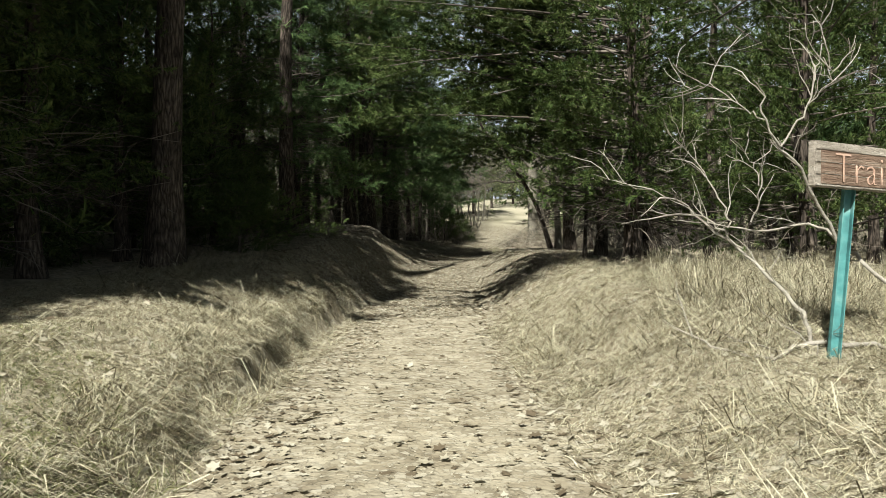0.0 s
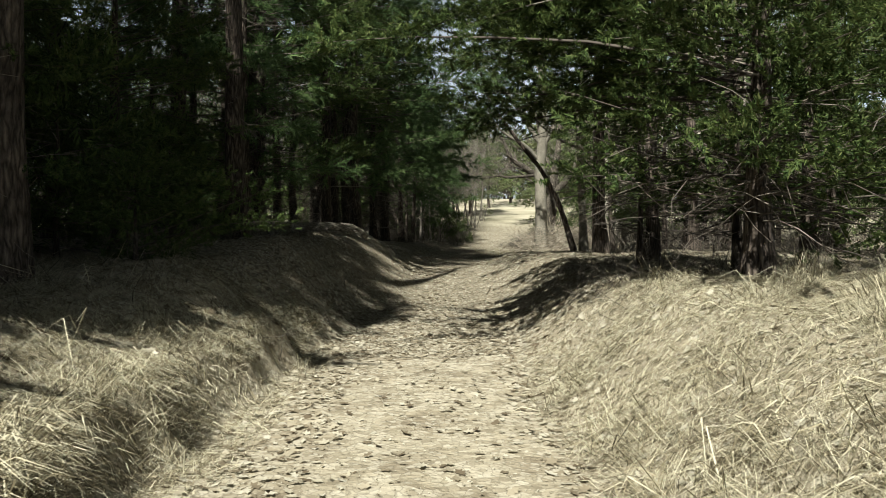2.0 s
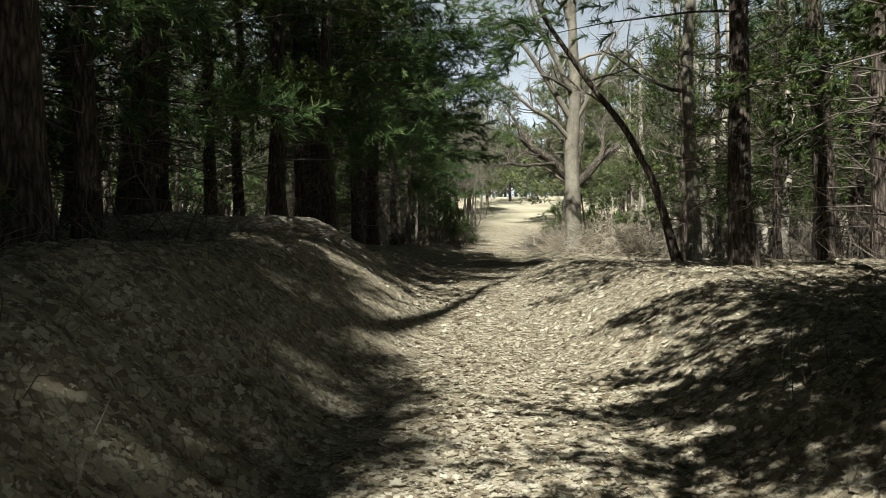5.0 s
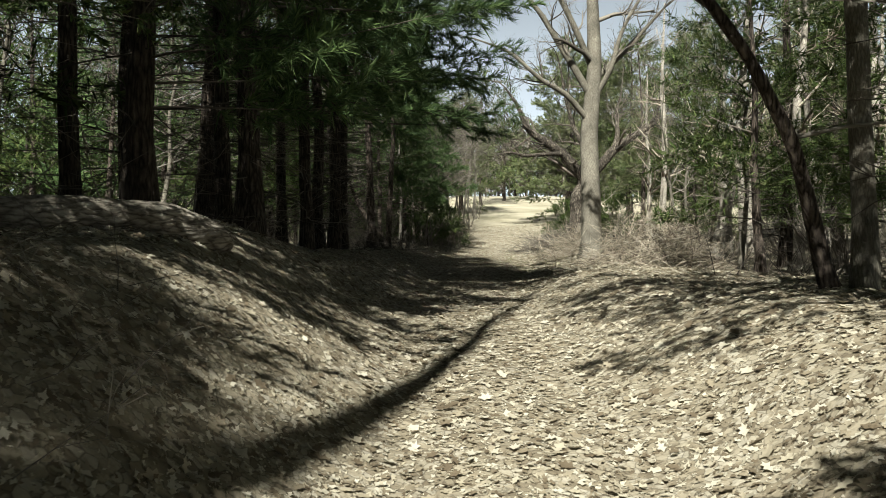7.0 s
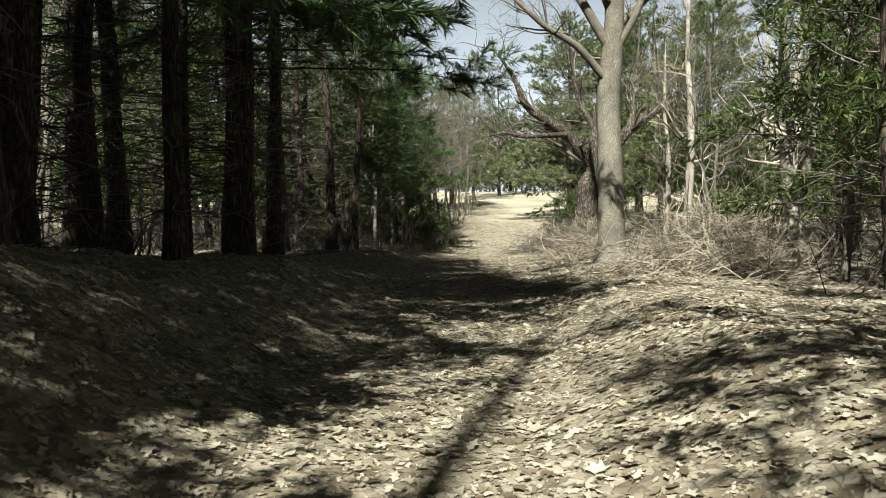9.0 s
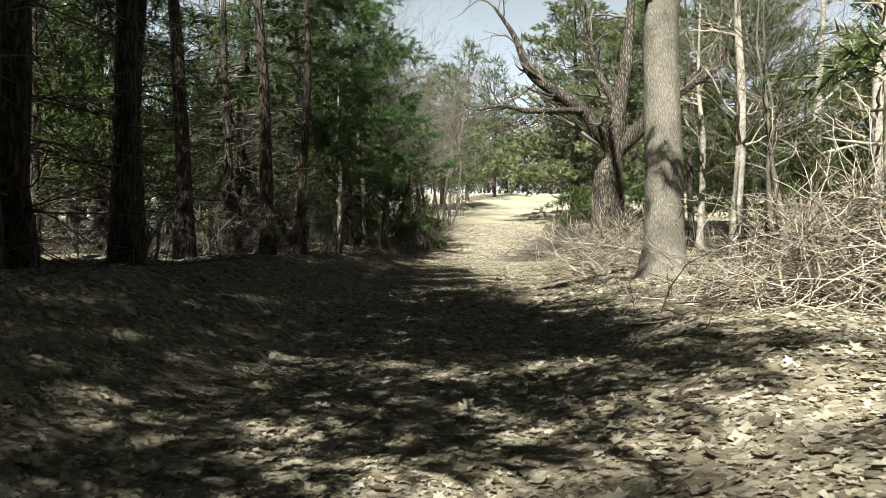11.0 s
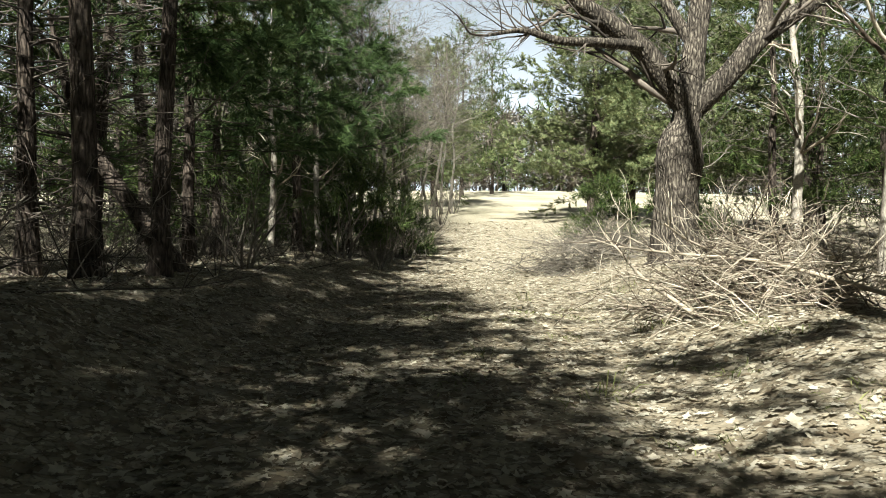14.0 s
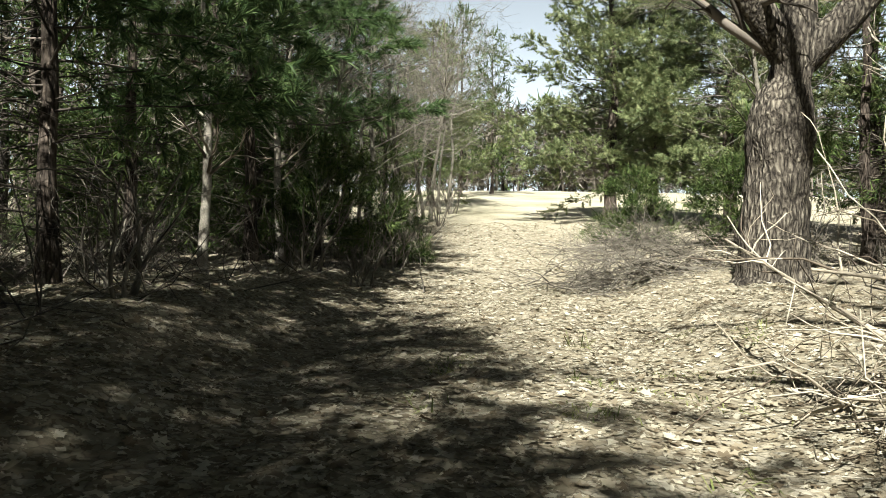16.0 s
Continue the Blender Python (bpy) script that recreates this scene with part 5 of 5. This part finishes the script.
# sign and dead limb
M_BOARD = material("weathered_sign_wood", [(0.1, 0.064, 0.044), (0.165, 0.112, 0.08), (0.24, 0.19, 0.145)], scale=5, bump=0.8, bump_scale=30, stretch=(0.6, 4, 9))
M_GREY = material("grey_weathered_wood", [(0.195, 0.169, 0.137), (0.299, 0.267, 0.221), (0.377, 0.345, 0.293)], scale=6, bump=0.8, bump_scale=40, stretch=(1, 3, 9))
M_POST = material("teal_painted_steel", [(0.03, 0.1, 0.1), (0.05, 0.17, 0.165), (0.11, 0.23, 0.215)], scale=9, rough=0.5, bump=0.2, spec=0.4)
M_LETTER = material("faded_letter_paint", [(0.3, 0.19, 0.14), (0.42, 0.3, 0.23)], scale=12, bump=0.2)


def box(geo, x0, x1, y0, y1, z0, z1, slant=0.0):
    v = [(x, y, z + slant * (x - x0)) for x in (x0, x1) for y in (y0, y1) for z in (z0, z1)]
    geo.add(v, [(0, 1, 3, 2), (4, 6, 7, 5), (0, 4, 5, 1), (2, 3, 7, 6), (0, 2, 6, 4), (1, 5, 7, 3)])


def rounded(geo_args, bevel, name, mat, parent, label=""):
    g = Geo()
    box(g, *geo_args)
    ob = part(name, g, mat, parent, label, smooth=False)
    bm = bmesh.new()
    bm.from_mesh(ob.data)
    bmesh.ops.bevel(bm, geom=bm.edges[:], offset=bevel, segments=2, affect="EDGES")
    bm.to_mesh(ob.data)
    bm.free()
    return ob


SIGN_X, SIGN_Y = 2.42, 4.58
base = float(height(SIGN_X, SIGN_Y)) - 0.02
sign = thing("trail_sign", "weathered brown wooden sign on a leaning teal steel post", "sign")
sign.matrix_basis = pose(SIGN_X, SIGN_Y, base)
mid = 1.55 - base
BOARD = pose(0.11, 0, mid, 0, 0.8, 28)
board = rounded((-0.45, 0.56, -0.075, -0.025, -0.135, 0.135), 0.006, "board", M_GREY, sign, "thick board of grey weathered wood")
board.matrix_basis = BOARD
rounded((-0.40, 0.545, -0.079, -0.07, -0.118, 0.082), 0.003, "stained_face", M_BOARD, board, "faded brown stain across the grain")
for z in (-0.06, 0.01, 0.085):
    rounded((-0.448, 0.556, -0.0815, -0.077, z, z + 0.0035), 0.001, "grain_ridge", M_GREY, board)
g = Geo()
for x0, x1, y0, y1 in ((-0.034, -0.028, -0.02, 0.02), (0.028, 0.034, -0.02, 0.02), (-0.034, 0.034, 0.014, 0.02)):
    box(g, x0, x1, y0, y1, -0.3, mid + 0.1)
part("post", g, M_POST, sign, "teal U-channel steel post", smooth=False).rotation_euler = (0, radians(5.0), 0)
for z in (mid - 0.07, mid + 0.06):
    g = Geo()
    tube(g, [(0.11, -0.085, z), (0.11, -0.078, z), (0.11, 0.03, z)], [0.008, 0.011, 0.006], 8)
    part("bolt", g, M_POST, sign)
txt = bpy.data.curves.new("letters", "FONT")
txt.body, txt.size, txt.extrude, txt.space_character = "Trail", 0.265, 0.003, 1.12
txt.offset = -0.006
txt_ob = new("letters_curve", txt)
bpy.context.view_layer.update()
me = bpy.data.meshes.new_from_object(txt_ob.evaluated_get(bpy.context.evaluated_depsgraph_get()))
bpy.data.objects.remove(txt_ob)
me.materials.append(M_LETTER)
letters = new("letters", me)
letters.parent = board
letters.matrix_basis = pose(-0.28, -0.081, -0.105, 90, 0, 0)
tagged(letters, "pale routed word on the board")

limb = thing("dead_limb", "bleached fallen limb with many bare twigs in the dry grass", "branch", at=(2.0, 5.6, float(height(2.0, 5.6))))
rng2 = np.random.default_rng(77)
lz = limb.location.z
STEMS = [
    ([(0.85, -0.41, 0.55), (0.6, -0.51, 0.92), (0.42, -0.61, 1.16), (0.25, -0.66, 1.32), (0.12, -0.71, 1.49), (0.08, -0.71, 1.7), (-0.08, -0.71, 1.8)], [0.03, 0.026, 0.022, 0.018, 0.014, 0.009, 0.004]),
    ([(0.25, -0.66, 1.32), (0.43, -0.66, 1.57), (0.52, -0.61, 1.88), (0.57, -0.61, 2.04), (0.54, -0.61, 2.14)], [0.014, 0.012, 0.009, 0.006, 0.003]),
    ([(0.43, -0.66, 1.58), (0.56, -0.71, 1.74), (0.56, -0.71, 1.85)], [0.008, 0.006, 0.003]),
    ([(0.12, -0.71, 1.49), (0.0, -0.71, 1.55), (-0.22, -0.66, 1.73), (-0.43, -0.61, 1.69)], [0.011, 0.009, 0.006, 0.003]),
    ([(0.38, -0.86, -0.08), (0.38, -0.76, 0.18), (0.3, -0.51, 0.39), (0.16, -0.21, 0.63), (-0.11, 0.09, 0.91), (-0.58, 0.29, 0.85)], [0.032, 0.03, 0.027, 0.022, 0.016, 0.006]),
    ([(0.05, -0.31, 0.8), (-0.0, -0.31, 0.93), (-0.17, -0.31, 1.25), (-0.41, -0.31, 1.49)], [0.016, 0.013, 0.009, 0.003]),
    ([(0.82, -0.91, 0.01), (0.44, -0.91, 0.05), (0.23, -0.91, 0.02), (0.06, -1.01, -0.05), (-0.11, -0.96, -0.06), (-0.28, -0.81, 0.01), (-0.53, -0.61, 0.15)], [0.035, 0.032, 0.03, 0.026, 0.022, 0.016, 0.006]),
    ([(0.94, -0.71, 0.41), (0.79, -0.51, 0.63), (0.66, -0.31, 0.82), (0.29, -0.11, 0.76), (-0.19, 0.09, 0.86)], [0.03, 0.026, 0.022, 0.015, 0.006]),
    ([(0.17, -0.21, 0.63), (-0.04, -0.21, 0.82), (-0.37, -0.21, 1.03), (-0.89, -0.11, 1.18)], [0.016, 0.012, 0.008, 0.003]),
    ([(0.21, -0.31, 0.82), (0.23, -0.41, 1.07), (0.17, -0.41, 1.23), (0.01, -0.41, 1.39)], [0.014, 0.011, 0.007, 0.003]),
]
for pts, rr in STEMS:
    g = Geo()
    p = np.array(pts)
    s2 = np.linspace(0, len(p) - 1, len(p) * 4)
    fp = np.stack([np.interp(s2, np.arange(len(p)), p[:, c]) for c in range(3)], -1) + rng2.normal(0, 0.009, (len(s2), 3))
    fp[:, 2] += 0.42 - lz
    fp[:, 2] = np.maximum(fp[:, 2], height(fp[:, 0] + 2.0, fp[:, 1] + 5.6) - lz + 0.012)
    fr = np.interp(s2, np.arange(len(p)), rr) * 0.47
    tube(g, fp, fr, 7, 0.06, rng2)
    stem = part("stem", g, M_LIMB, limb)
    tw = Geo()
    for k in range(8):
        i = rng2.integers(3, len(fp) - 1)
        w = unit(unit(fp[i] - fp[i - 1]) + unit(rng2.normal(0, 1, 3)) * 0.9 + np.array([0, 0, 0.2]))
        grow(tw, rng2, fp[i], w, rng2.uniform(0.12, 0.42), 0.0045, 1, 0.22, 0.02, 2, 4, 0.002)
    tagged(part("twig_mass", tw, M_LIMB, stem), kind="stuff")

# log on the left bank
log = thing("fallen_log", "pale weathered log fallen along the leafy bank", "log", at=(-2.6, 20.07, float(height(-2.6, 20.07))))
g = Geo()
lp = []
for x, y in ((-4.3, 18.5), (-3.7, 19.05), (-3.1, 19.6), (-2.6, 20.07), (-2.2, 20.45), (-1.85, 20.75)):
    lp.append((x + 2.6, y - 20.07, float(height(x, y)) - float(height(-2.6, 20.07)) + 0.08))
s4 = np.linspace(0, len(lp) - 1, 30)
axis = np.stack([np.interp(s4, np.arange(len(lp)), np.array(lp)[:, c]) for c in range(3)], -1)
tube(g, axis, np.interp(s4, [0, 1, 4, 4.8, 5], [0.1, 0.12, 0.125, 0.11, 0.05]), 20, 0.06, rng2, ridges=4)
part("trunk", g, bark("weathered_log", (0.05, 0.043, 0.033), (0.15, 0.135, 0.108), (0.27, 0.25, 0.205), 26, (0.3, 0.3, 1), 0.012), log)
